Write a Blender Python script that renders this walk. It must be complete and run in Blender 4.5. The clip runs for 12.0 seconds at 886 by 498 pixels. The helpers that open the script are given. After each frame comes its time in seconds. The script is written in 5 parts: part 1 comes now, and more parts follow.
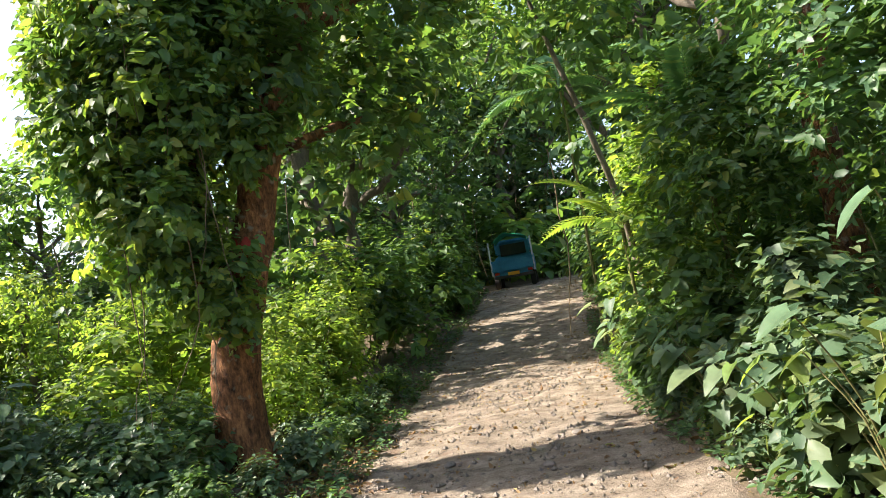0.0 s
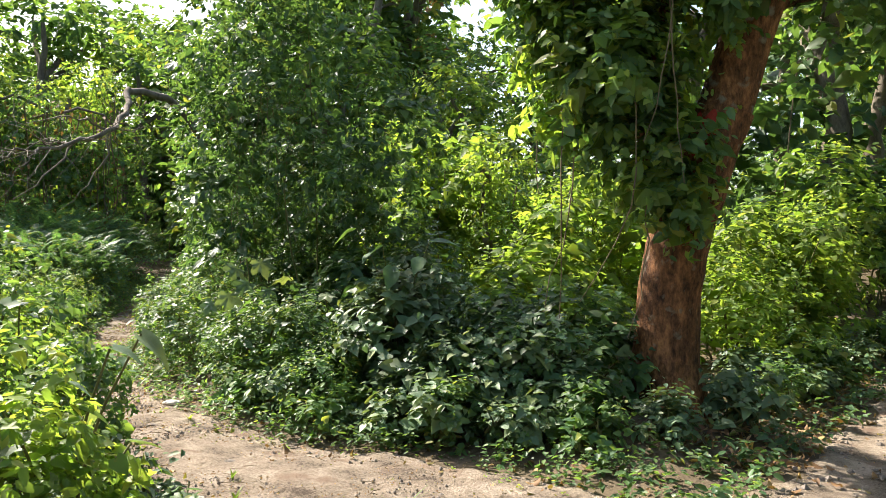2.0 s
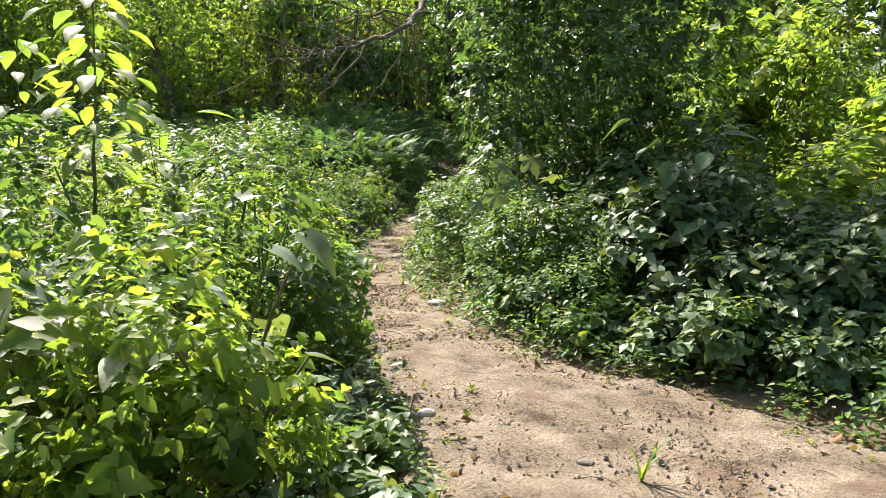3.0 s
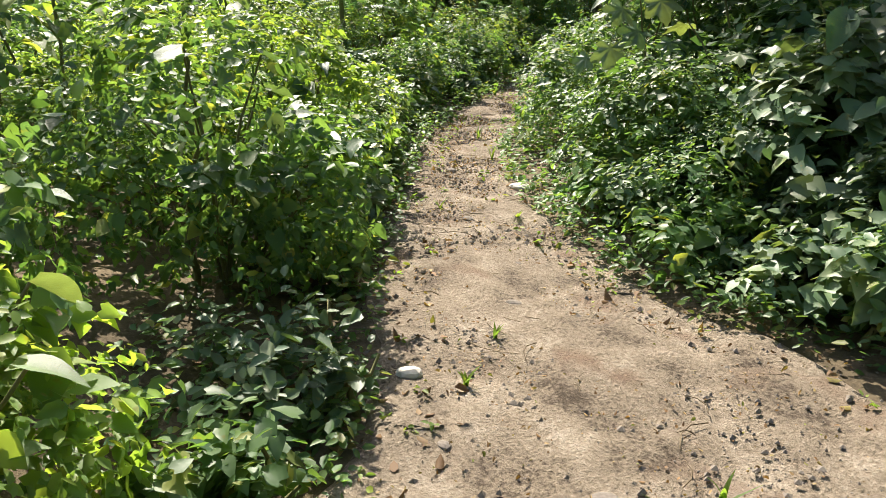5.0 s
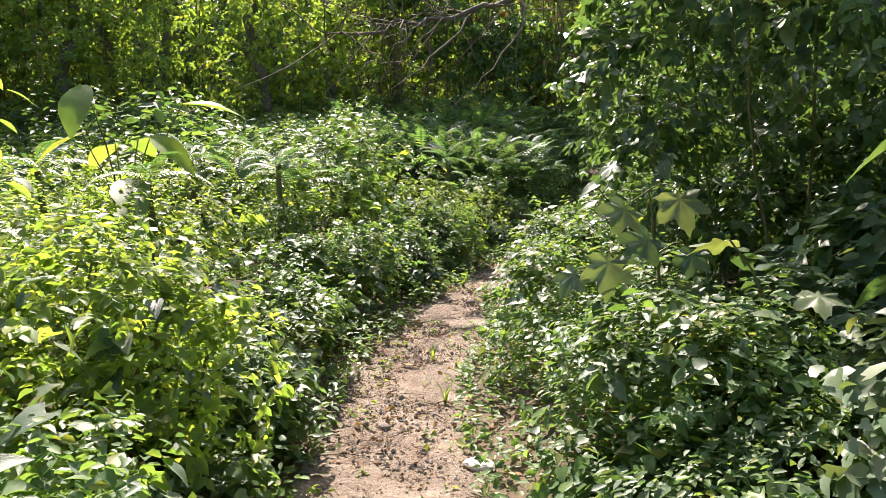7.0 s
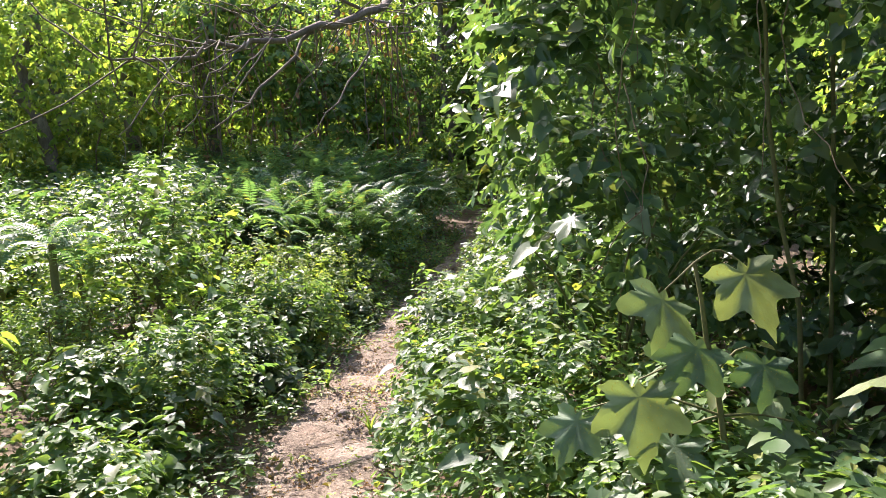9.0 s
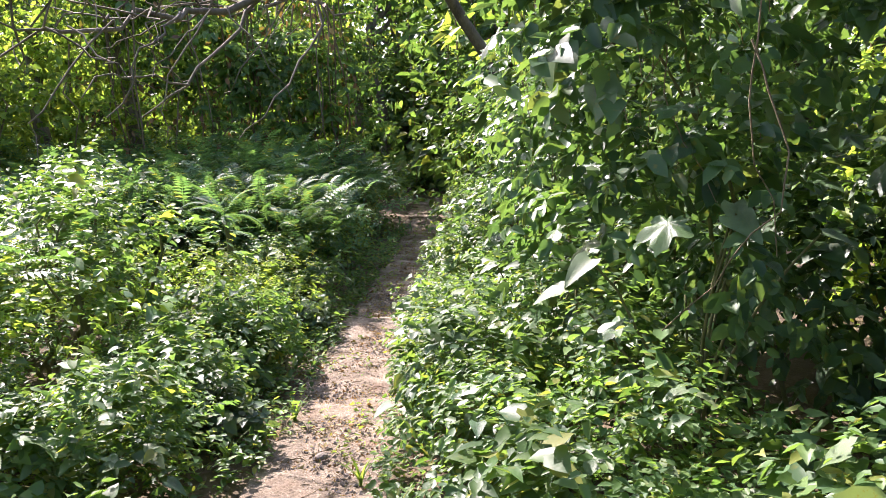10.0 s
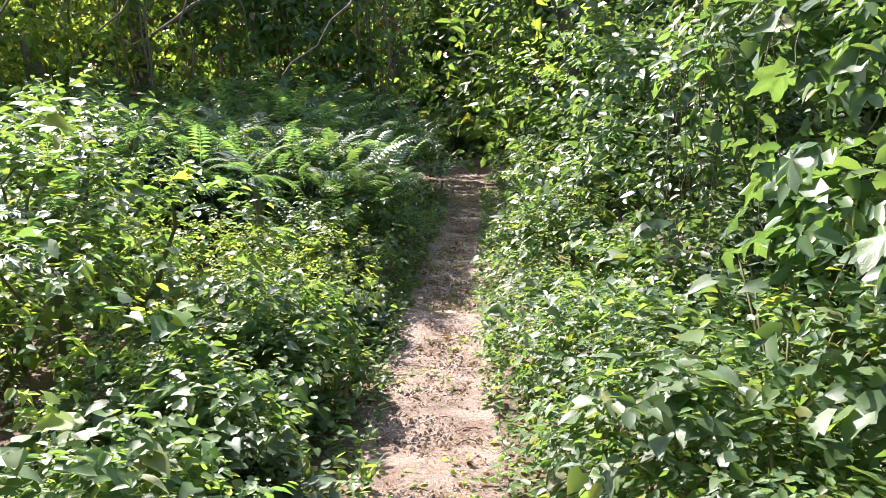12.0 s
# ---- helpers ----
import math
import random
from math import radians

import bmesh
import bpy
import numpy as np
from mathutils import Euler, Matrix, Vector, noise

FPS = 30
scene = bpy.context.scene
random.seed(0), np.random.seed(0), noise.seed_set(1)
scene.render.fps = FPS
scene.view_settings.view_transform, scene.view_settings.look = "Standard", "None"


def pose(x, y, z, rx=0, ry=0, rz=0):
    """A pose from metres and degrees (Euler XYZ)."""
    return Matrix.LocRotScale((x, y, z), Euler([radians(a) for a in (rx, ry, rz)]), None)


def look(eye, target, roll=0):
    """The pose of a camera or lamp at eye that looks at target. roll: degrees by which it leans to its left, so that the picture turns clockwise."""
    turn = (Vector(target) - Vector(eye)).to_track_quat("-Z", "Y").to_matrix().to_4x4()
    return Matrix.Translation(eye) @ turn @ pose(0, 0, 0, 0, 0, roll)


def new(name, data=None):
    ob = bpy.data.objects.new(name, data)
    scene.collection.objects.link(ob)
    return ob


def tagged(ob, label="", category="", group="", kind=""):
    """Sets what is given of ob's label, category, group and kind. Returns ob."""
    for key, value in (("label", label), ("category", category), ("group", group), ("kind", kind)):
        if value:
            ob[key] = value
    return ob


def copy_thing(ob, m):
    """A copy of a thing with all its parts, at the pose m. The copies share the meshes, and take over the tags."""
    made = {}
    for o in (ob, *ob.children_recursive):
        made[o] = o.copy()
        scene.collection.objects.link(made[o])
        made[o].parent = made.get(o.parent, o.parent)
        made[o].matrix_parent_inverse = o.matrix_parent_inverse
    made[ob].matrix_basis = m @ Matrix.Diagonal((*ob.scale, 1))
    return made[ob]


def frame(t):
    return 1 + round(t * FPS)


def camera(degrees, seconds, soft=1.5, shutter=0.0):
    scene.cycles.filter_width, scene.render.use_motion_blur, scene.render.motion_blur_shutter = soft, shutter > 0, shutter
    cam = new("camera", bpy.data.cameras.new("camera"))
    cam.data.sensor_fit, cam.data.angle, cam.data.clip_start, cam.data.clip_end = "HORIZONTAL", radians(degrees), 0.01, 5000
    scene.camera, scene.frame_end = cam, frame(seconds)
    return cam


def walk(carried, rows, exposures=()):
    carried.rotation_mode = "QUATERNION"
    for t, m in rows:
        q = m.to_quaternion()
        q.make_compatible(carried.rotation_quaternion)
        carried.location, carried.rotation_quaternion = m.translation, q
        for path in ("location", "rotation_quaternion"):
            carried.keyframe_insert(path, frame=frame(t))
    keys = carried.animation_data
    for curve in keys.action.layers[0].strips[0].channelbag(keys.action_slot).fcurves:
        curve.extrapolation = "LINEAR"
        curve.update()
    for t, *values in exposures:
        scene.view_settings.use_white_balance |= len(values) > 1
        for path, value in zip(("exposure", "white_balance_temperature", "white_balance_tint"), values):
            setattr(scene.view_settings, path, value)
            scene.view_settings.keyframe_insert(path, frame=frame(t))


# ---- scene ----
cam = camera(57.1, 12.0, soft=0.65)
METRES, EYE, TILT, LEAN, TURN = 9.8, 1.52, 3.0, 10.0, 0.0
ROWS = [
    (0.0, 0.0, 0.0, 0.0, -0.0, 0.0, 0.0),
    (0.5, -0.002, 0.0381, -0.0036, 10.92, -2.44, -2.56),
    (1.0, -0.0036, 0.0797, -0.0058, 17.5, -4.07, -4.17),
    (1.5, -0.0007, 0.1211, -0.0099, 24.49, -5.82, -6.0),
    (2.0, -0.0054, 0.1603, -0.0172, 34.58, -9.39, -7.42),
    (2.5, -0.0205, 0.1968, -0.0234, 44.86, -13.53, -5.92),
    (3.0, -0.0279, 0.2319, -0.0311, 56.01, -18.38, -3.49),
    (5.0, -0.1059, 0.3573, -0.0547, 68.54, -29.77, -1.07),
    (5.5, -0.1434, 0.3831, -0.0569, 69.51, -23.51, -0.38),
    (6.0, -0.1801, 0.4066, -0.0597, 69.46, -19.26, -0.26),
    (6.5, -0.2188, 0.4289, -0.0685, 69.12, -19.51, -1.45),
    (8.5, -0.3829, 0.4899, -0.1008, 59.36, -16.01, -1.37),
    (9.0, -0.4237, 0.5011, -0.111, 55.34, -15.57, -1.36),
    (9.5, -0.468, 0.5096, -0.1186, 53.74, -15.44, -1.35),
    (10.0, -0.5103, 0.5181, -0.1258, 49.75, -16.07, -1.61),
    (10.5, -0.5473, 0.5334, -0.1372, 44.71, -16.28, -1.91),
    (11.0, -0.5865, 0.5483, -0.1432, 43.15, -15.82, -2.38),
    (11.5, -0.6248, 0.56, -0.1498, 45.11, -17.36, -2.73),
    (12.0, -0.6597, 0.5731, -0.1592, 50.79, -18.82, -3.39),
]
walk(cam, [(t, pose(0, 0, EYE, TILT, LEAN, TURN) @ pose(METRES * x, METRES * y, METRES * z, 90 + pitch, roll, yaw)) for t, x, y, z, yaw, pitch, roll in ROWS],
     exposures=[(0.0, 1.65, 6350, 17), (2.0, 1.55, 6450, 16), (3.0, 1.42, 6500, 16), (5.0, 1.28, 6500, 13), (6.5, 1.45, 6500, 24), (8.5, 1.8, 6300, 30), (12.0, 2.0, 6050, 32)])

# ---- light: clear morning, sun low over the thicket to the west ----
SUN_AZ, SUN_EL = 0.12, 44.0         # the sun stands towards -x, in line with the footpath
sun_dir = Vector((-math.cos(SUN_AZ) * math.cos(radians(SUN_EL)), math.sin(SUN_AZ) * math.cos(radians(SUN_EL)), math.sin(radians(SUN_EL))))
world = bpy.data.worlds.new("sky")
scene.world = world
world.use_nodes = True
wn = world.node_tree
sky = wn.nodes.new("ShaderNodeTexSky")
sky.sky_type, sky.sun_disc = "NISHITA", False
sky.sun_elevation, sky.sun_rotation = radians(SUN_EL), math.atan2(sun_dir.x, sun_dir.y)
sky.air_density, sky.dust_density = 1.0, 3.0
wn.links.new(sky.outputs[0], wn.nodes["Background"].inputs[0])
wn.nodes["Background"].inputs[1].default_value = 0.12
sun_data = bpy.data.lights.new("sun", "SUN")
sun_data.energy, sun_data.angle, sun_data.color = 5.0, radians(0.5), (1.0, 0.93, 0.80)
sun = new("sun", sun_data)
sun.matrix_world = look(sun_dir * 60, (0, 0, 0))

rng = np.random.default_rng(7)


# ---- materials ----
def material(name):
    m = bpy.data.materials.new(name)
    m.use_nodes = True
    m.node_tree.nodes.clear()
    return m, m.node_tree.nodes, m.node_tree.links


def add(nodes, kind, **values):
    n = nodes.new(kind)
    for key, value in values.items():
        n.inputs[key].default_value = value
    return n


def ramp(nodes, links, fac, stops):
    r = nodes.new("ShaderNodeValToRGB")
    while len(r.color_ramp.elements) < len(stops):
        r.color_ramp.elements.new(0.5)
    for e, (p, c) in zip(r.color_ramp.elements, stops):
        e.position, e.color = p, (*c, 1)
    links.new(fac, r.inputs[0])
    return r.outputs[0]


def leaf_material(name, colours, through_light=0.35, rough=0.42, blotch=(0.18, 0.16, 0.03), odd=(0.20, 0.23, 0.06)):
    """Green leaf: colour differs leaf by leaf, some blotched or yellowing; lets light through."""
    m, nodes, links = material(name)
    geo = nodes.new("ShaderNodeNewGeometry")
    tex = nodes.new("ShaderNodeTexCoord")
    n = len(colours)
    info = nodes.new("ShaderNodeObjectInfo")
    mixed = nodes.new("ShaderNodeMath")
    mixed.operation = "ADD"
    links.new(geo.outputs["Random Per Island"], mixed.inputs[0])
    links.new(info.outputs["Random"], mixed.inputs[1])
    wrapped = nodes.new("ShaderNodeMath")
    wrapped.operation = "FRACT"
    links.new(mixed.outputs[0], wrapped.inputs[0])
    col = ramp(nodes, links, wrapped.outputs[0], [(0.93 * i / max(1, n - 1), c) for i, c in enumerate(colours)] + [(0.96, odd), (1.0, odd)])
    big = add(nodes, "ShaderNodeTexNoise", Scale=1.3, Detail=3.0)
    links.new(tex.outputs["Object"], big.inputs["Vector"])
    hsv = nodes.new("ShaderNodeHueSaturation")
    mr = add(nodes, "ShaderNodeMapRange", **{"From Min": 0.3, "From Max": 0.7, "To Min": 0.6, "To Max": 1.45})
    links.new(big.outputs["Fac"], mr.inputs["Value"])
    links.new(mr.outputs[0], hsv.inputs["Value"])
    links.new(col, hsv.inputs["Color"])
    fine = add(nodes, "ShaderNodeTexNoise", Scale=28.0, Detail=4.0)
    links.new(tex.outputs["Object"], fine.inputs["Vector"])
    spot = ramp(nodes, links, fine.outputs["Fac"], [(0.62, (0, 0, 0)), (0.72, (0.6, 0.6, 0.6))])
    mix = nodes.new("ShaderNodeMix")
    mix.data_type = "RGBA"
    links.new(spot, mix.inputs[0])
    links.new(hsv.outputs[0], mix.inputs[6])
    mix.inputs[7].default_value = (*blotch, 1)
    bsdf = add(nodes, "ShaderNodeBsdfPrincipled", Roughness=rough)
    bsdf.inputs["Specular IOR Level"].default_value = 0.28
    links.new(mix.outputs[2], bsdf.inputs["Base Color"])
    bump = add(nodes, "ShaderNodeBump", Strength=0.35, Distance=0.004)
    links.new(fine.outputs["Fac"], bump.inputs["Height"])
    links.new(bump.outputs[0], bsdf.inputs["Normal"])
    trans = nodes.new("ShaderNodeBsdfTranslucent")
    warm = nodes.new("ShaderNodeMix")
    warm.data_type, warm.blend_type = "RGBA", "MULTIPLY"
    warm.inputs[0].default_value = 1.0
    links.new(mix.outputs[2], warm.inputs[6])
    warm.inputs[7].default_value = (2.2, 2.15, 0.8, 1)
    links.new(warm.outputs[2], trans.inputs["Color"])
    ms = nodes.new("ShaderNodeMixShader")
    ms.inputs[0].default_value = through_light
    links.new(bsdf.outputs[0], ms.inputs[1])
    links.new(trans.outputs[0], ms.inputs[2])
    out = nodes.new("ShaderNodeOutputMaterial")
    links.new(ms.outputs[0], out.inputs["Surface"])
    return m


def rough_material(name, stops, scale=4.0, fine_scale=60.0, rough=0.9, bump=0.5, distance=0.01, stretch=(1, 1, 1), metal=0.0, spots=None):
    """Earth, bark, paint: colour at a coarse and a fine scale, with relief."""
    m, nodes, links = material(name)
    tex = nodes.new("ShaderNodeTexCoord")
    mp = nodes.new("ShaderNodeMapping")
    mp.inputs["Scale"].default_value = stretch
    links.new(tex.outputs["Object"], mp.inputs["Vector"])
    a = add(nodes, "ShaderNodeTexNoise", Scale=scale, Detail=6.0, Roughness=0.62)
    b = add(nodes, "ShaderNodeTexNoise", Scale=fine_scale, Detail=5.0, Roughness=0.7)
    for q in (a, b):
        links.new(mp.outputs[0], q.inputs["Vector"])
    mix = nodes.new("ShaderNodeMix")
    mix.inputs[0].default_value = 0.42
    links.new(a.outputs["Fac"], mix.inputs[2])
    links.new(b.outputs["Fac"], mix.inputs[3])
    col = ramp(nodes, links, mix.outputs[0], stops)
    bsdf = add(nodes, "ShaderNodeBsdfPrincipled", Roughness=rough, Metallic=metal)
    bsdf.inputs["Specular IOR Level"].default_value = 0.25
    if spots:
        c = add(nodes, "ShaderNodeTexNoise", Scale=spots[0], Detail=4.0)
        links.new(tex.outputs["Object"], c.inputs["Vector"])
        f = ramp(nodes, links, c.outputs["Fac"], [(spots[1], (0, 0, 0)), (spots[1] + 0.12, (1, 1, 1))])
        mx = nodes.new("ShaderNodeMix")
        mx.data_type = "RGBA"
        links.new(f, mx.inputs[0])
        links.new(col, mx.inputs[6])
        mx.inputs[7].default_value = (*spots[2], 1)
        col = mx.outputs[2]
    links.new(col, bsdf.inputs["Base Color"])
    bp = add(nodes, "ShaderNodeBump", Strength=bump, Distance=distance)
    links.new(mix.outputs[0], bp.inputs["Height"])
    links.new(bp.outputs[0], bsdf.inputs["Normal"])
    out = nodes.new("ShaderNodeOutputMaterial")
    links.new(bsdf.outputs[0], out.inputs["Surface"])
    return m


LEAF_DARK = leaf_material("leaf_dark", [(0.040, 0.086, 0.042), (0.064, 0.126, 0.052), (0.090, 0.156, 0.056), (0.052, 0.108, 0.055)], 0.34, 0.42, odd=(0.11, 0.15, 0.06))
LEAF_MID = leaf_material("leaf_mid", [(0.050, 0.104, 0.038), (0.084, 0.160, 0.054), (0.118, 0.190, 0.060), (0.062, 0.126, 0.062)], 0.42, 0.46)
LEAF_LIGHT = leaf_material("leaf_light", [(0.088, 0.158, 0.038), (0.138, 0.218, 0.052), (0.192, 0.250, 0.062), (0.104, 0.184, 0.054)], 0.52, 0.5)
LEAF_BIG = leaf_material("leaf_broad", [(0.058, 0.112, 0.056), (0.086, 0.145, 0.072), (0.110, 0.168, 0.084), (0.138, 0.180, 0.082)], 0.24, 0.48, odd=(0.15, 0.19, 0.075))
LEAF_FERN = leaf_material("leaf_fern", [(0.056, 0.134, 0.062), (0.082, 0.172, 0.080), (0.104, 0.188, 0.080)], 0.38, 0.48)
LEAF_DRY = leaf_material("leaf_dry", [(0.16, 0.09, 0.04), (0.22, 0.13, 0.06), (0.12, 0.07, 0.035), (0.30, 0.20, 0.10), (0.20, 0.17, 0.05)], 0.15, 0.7, (0.08, 0.05, 0.03))
BARK_RED = rough_material("bark_red", [(0.38, (0.030, 0.016, 0.009)), (0.5, (0.165, 0.075, 0.031)), (0.62, (0.40, 0.185, 0.075))], 7, 34, 0.92, 1.0, 0.06, (1, 1, 0.45), spots=(9, 0.60, (0.24, 0.21, 0.15)))
BARK_GREY = rough_material("bark_grey", [(0.3, (0.06, 0.05, 0.035)), (0.5, (0.15, 0.125, 0.09)), (0.7, (0.26, 0.23, 0.17))], 6, 50, 0.9, 0.8, 0.02, (1, 1, 0.3))
STEM_GREEN = rough_material("stem_green", [(0.3, (0.06, 0.06, 0.02)), (0.5, (0.12, 0.12, 0.04)), (0.7, (0.17, 0.14, 0.06))], 8, 60, 0.7, 0.3)
VINE_BROWN = rough_material("vine_brown", [(0.3, (0.07, 0.05, 0.03)), (0.5, (0.16, 0.12, 0.07)), (0.7, (0.26, 0.20, 0.12))], 8, 60, 0.85, 0.3)
DIRT = rough_material("pale_dirt", [(0.39, (0.080, 0.060, 0.041)), (0.45, (0.195, 0.155, 0.109)), (0.54, (0.285, 0.233, 0.168)), (0.62, (0.39, 0.330, 0.252))], 3.4, 60, 0.95, 1.0, 0.06, spots=(2.9, 0.58, (0.20, 0.14, 0.095)))
SOIL = rough_material("litter_soil", [(0.3, (0.05, 0.037, 0.022)), (0.5, (0.11, 0.085, 0.05)), (0.7, (0.20, 0.15, 0.09))], 2.0, 45, 0.95, 0.8, 0.03)
STONE = rough_material("stone", [(0.3, (0.10, 0.085, 0.07)), (0.6, (0.22, 0.19, 0.155))], 14, 90, 0.85, 0.4)
STONE_PALE = rough_material("stone_pale", [(0.3, (0.40, 0.36, 0.29)), (0.6, (0.58, 0.54, 0.46))], 14, 90, 0.8, 0.3)
PAINT_BLUE = rough_material("paint_blue", [(0.3, (0.02, 0.11, 0.17)), (0.5, (0.03, 0.19, 0.29)), (0.7, (0.05, 0.24, 0.34))], 3, 30, 0.45, 0.1, 0.003, spots=(6, 0.68, (0.12, 0.08, 0.05)))
PAINT_PALE = rough_material("paint_pale", [(0.3, (0.30, 0.32, 0.32)), (0.6, (0.50, 0.52, 0.52))], 5, 50, 0.5, 0.1, 0.003)
TARP_GREEN = rough_material("tarp_green", [(0.3, (0.01, 0.13, 0.05)), (0.6, (0.02, 0.28, 0.11))], 6, 40, 0.6, 0.4, 0.02)
RUBBER = rough_material("rubber", [(0.3, (0.015, 0.015, 0.015)), (0.6, (0.04, 0.037, 0.033))], 9, 70, 0.85, 0.2)
PAINT_RED = rough_material("paint_red", [(0.34, (0.20, 0.035, 0.02)), (0.5, (0.42, 0.05, 0.03)), (0.66, (0.50, 0.08, 0.05))], 9, 40, 0.85, 0.6, 0.02, spots=(14, 0.56, (0.16, 0.066, 0.028)))
PLATE_YELLOW = rough_material("plate_yellow", [(0.3, (0.50, 0.24, 0.02)), (0.6, (0.66, 0.34, 0.03))], 8, 60, 0.5, 0.05)
DARK_METAL = rough_material("dark_metal", [(0.3, (0.02, 0.02, 0.02)), (0.6, (0.06, 0.055, 0.05))], 8, 60, 0.6, 0.1)
GLASS_DARK = rough_material("glass_dark", [(0.3, (0.015, 0.03, 0.035)), (0.6, (0.03, 0.05, 0.055))], 3, 20, 0.08, 0.0)
RED_LENS = rough_material("red_lens", [(0.3, (0.25, 0.02, 0.01)), (0.6, (0.40, 0.04, 0.02))], 8, 60, 0.3, 0.05)


# ---- the plan: road, footpath, height of the ground ----
ROAD = [(0.2, -30, 1.9), (0.2, -8, 1.7), (0.2, 0, 1.5), (0.22, 5, 1.42), (0.45, 8.5, 1.35), (0.75, 12, 1.45), (1.3, 16.5, 1.5), (2.1, 21, 1.5), (3.1, 27, 1.6), (6.0, 33, 1.6), (11, 39, 1.6), (20, 46, 1.6)]
PATH = [(0.1, 2.6, 1.2), (-1.0, 4.2, 1.15), (-2.0, 4.72, 1.10), (-3.0, 4.93, 0.86), (-3.9, 4.98, 0.64), (-4.8, 5.20, 0.45), (-5.7, 5.5, 0.37), (-6.8, 5.97, 0.35), (-8.0, 6.80, 0.32), (-9.5, 8.03, 0.30),
        (-11.2, 9.5, 0.30), (-14.5, 12.6, 0.30), (-18.5, 16.0, 0.34), (-21.2, 18.4, 0.40), (-22.6, 20.8, 0.45), (-22.8, 25, 0.5), (-22, 34, 0.6)]


def line(points, step=0.12):
    out = []
    for (x0, y0, w0), (x1, y1, w1) in zip(points, points[1:]):
        n = max(2, int(math.hypot(x1 - x0, y1 - y0) / step))
        out += [(x0 + (x1 - x0) * i / n, y0 + (y1 - y0) * i / n, w0 + (w1 - w0) * i / n) for i in range(n)]
    return np.array(out + [points[-1]])


ROAD_LINE, PATH_LINE = line(ROAD, 0.3), line(PATH)
WAYS = np.vstack([ROAD_LINE, PATH_LINE])


def edge(x, y, ways=None):
    """Distance from the edge of the trodden ground; negative on it."""
    w = WAYS if ways is None else ways
    x, y = np.atleast_1d(np.asarray(x, float)), np.atleast_1d(np.asarray(y, float))
    out = np.empty(x.size)
    for i in range(0, x.size, 4000):
        s = slice(i, i + 4000)
        out[s] = (np.hypot(x[s, None] - w[None, :, 0], y[s, None] - w[None, :, 1]) - w[None, :, 2]).min(1)
    return out


def smooth(v, a, b):
    u = np.clip((v - a) / (b - a), 0, 1)
    return u * u * (3 - 2 * u)


def waves(x, y, s=1.0):
    return (np.sin(1.7 * x * s + 0.6) * np.cos(1.3 * y * s + 1.1) + 0.5 * np.sin(3.9 * x * s - 2.1 * y * s) + 0.25 * np.sin(8.3 * y * s + 5.1 * x * s + 2)) / 1.75


def lumps_of_earth(x, y, cell, seed):
    """Smooth random relief with lumps about one cell across, -1 to 1."""
    u, v = np.asarray(x, float) / cell, np.asarray(y, float) / cell
    i, j = np.floor(u).astype(np.int64), np.floor(v).astype(np.int64)
    fu, fv = u - i, v - j
    fu, fv = fu * fu * (3 - 2 * fu), fv * fv * (3 - 2 * fv)
    table = np.random.default_rng(seed).random((256, 256)) * 2 - 1
    a, b, c, d = (table[(i + p) % 256, (j + q) % 256] for p, q in ((0, 0), (1, 0), (0, 1), (1, 1)))
    return (a * (1 - fu) + b * fu) * (1 - fv) + (c * (1 - fu) + d * fu) * fv


def height(x, y, e=None):
    x, y = np.atleast_1d(np.asarray(x, float)), np.atleast_1d(np.asarray(y, float))
    e = edge(x, y) if e is None else e
    hill = 1.25 * smooth(y, 13, 28) * smooth(x, -9, -2)
    hill = hill + 0.30 * smooth(-x, 10.5, 19.0)
    bank = 0.30 * smooth(e, 0.0, 1.3) * (0.7 + 0.3 * waves(x, y, 0.5))
    return hill + bank + 0.025 * waves(x, y, 1.0) + 0.25 * smooth(e, 3, 25) * waves(x, y, 0.12)


def gz(x, y):
    return float(height(x, y)[0])


# ---- mesh makers ----
def mesh_of(name, verts, faces, mats, smooth_shade=True):
    """A mesh from arrays: verts (n, 3), faces (m, 3 or 4)."""
    me = bpy.data.meshes.new(name)
    verts, faces = np.asarray(verts, np.float32), np.asarray(faces, np.int32)
    k = faces.shape[1]
    me.vertices.add(len(verts))
    me.vertices.foreach_set("co", verts.ravel())
    me.loops.add(faces.size)
    me.loops.foreach_set("vertex_index", faces.ravel())
    me.polygons.add(len(faces))
    me.polygons.foreach_set("loop_start", np.arange(0, faces.size, k, dtype=np.int32))
    me.polygons.foreach_set("use_smooth", np.full(len(faces), smooth_shade))
    for mt in (mats if isinstance(mats, (list, tuple)) else [mats]):
        me.materials.append(mt)
    me.update(calc_edges=True)
    return me


def part(name, me, parent=None, label=""):
    """One mesh object, under a thing or on its own."""
    ob = new(name, me)
    if parent is not None:
        ob.parent = parent
    if label:
        ob["label"] = label
    return ob


def part_bm(name, bm, mat, parent=None, label="", shade=False):
    me = bpy.data.meshes.new(name)
    bm.to_mesh(me)
    bm.free()
    me.materials.append(mat)
    if shade:
        me.polygons.foreach_set("use_smooth", np.full(len(me.polygons), True))
    return part(name, me, parent, label)


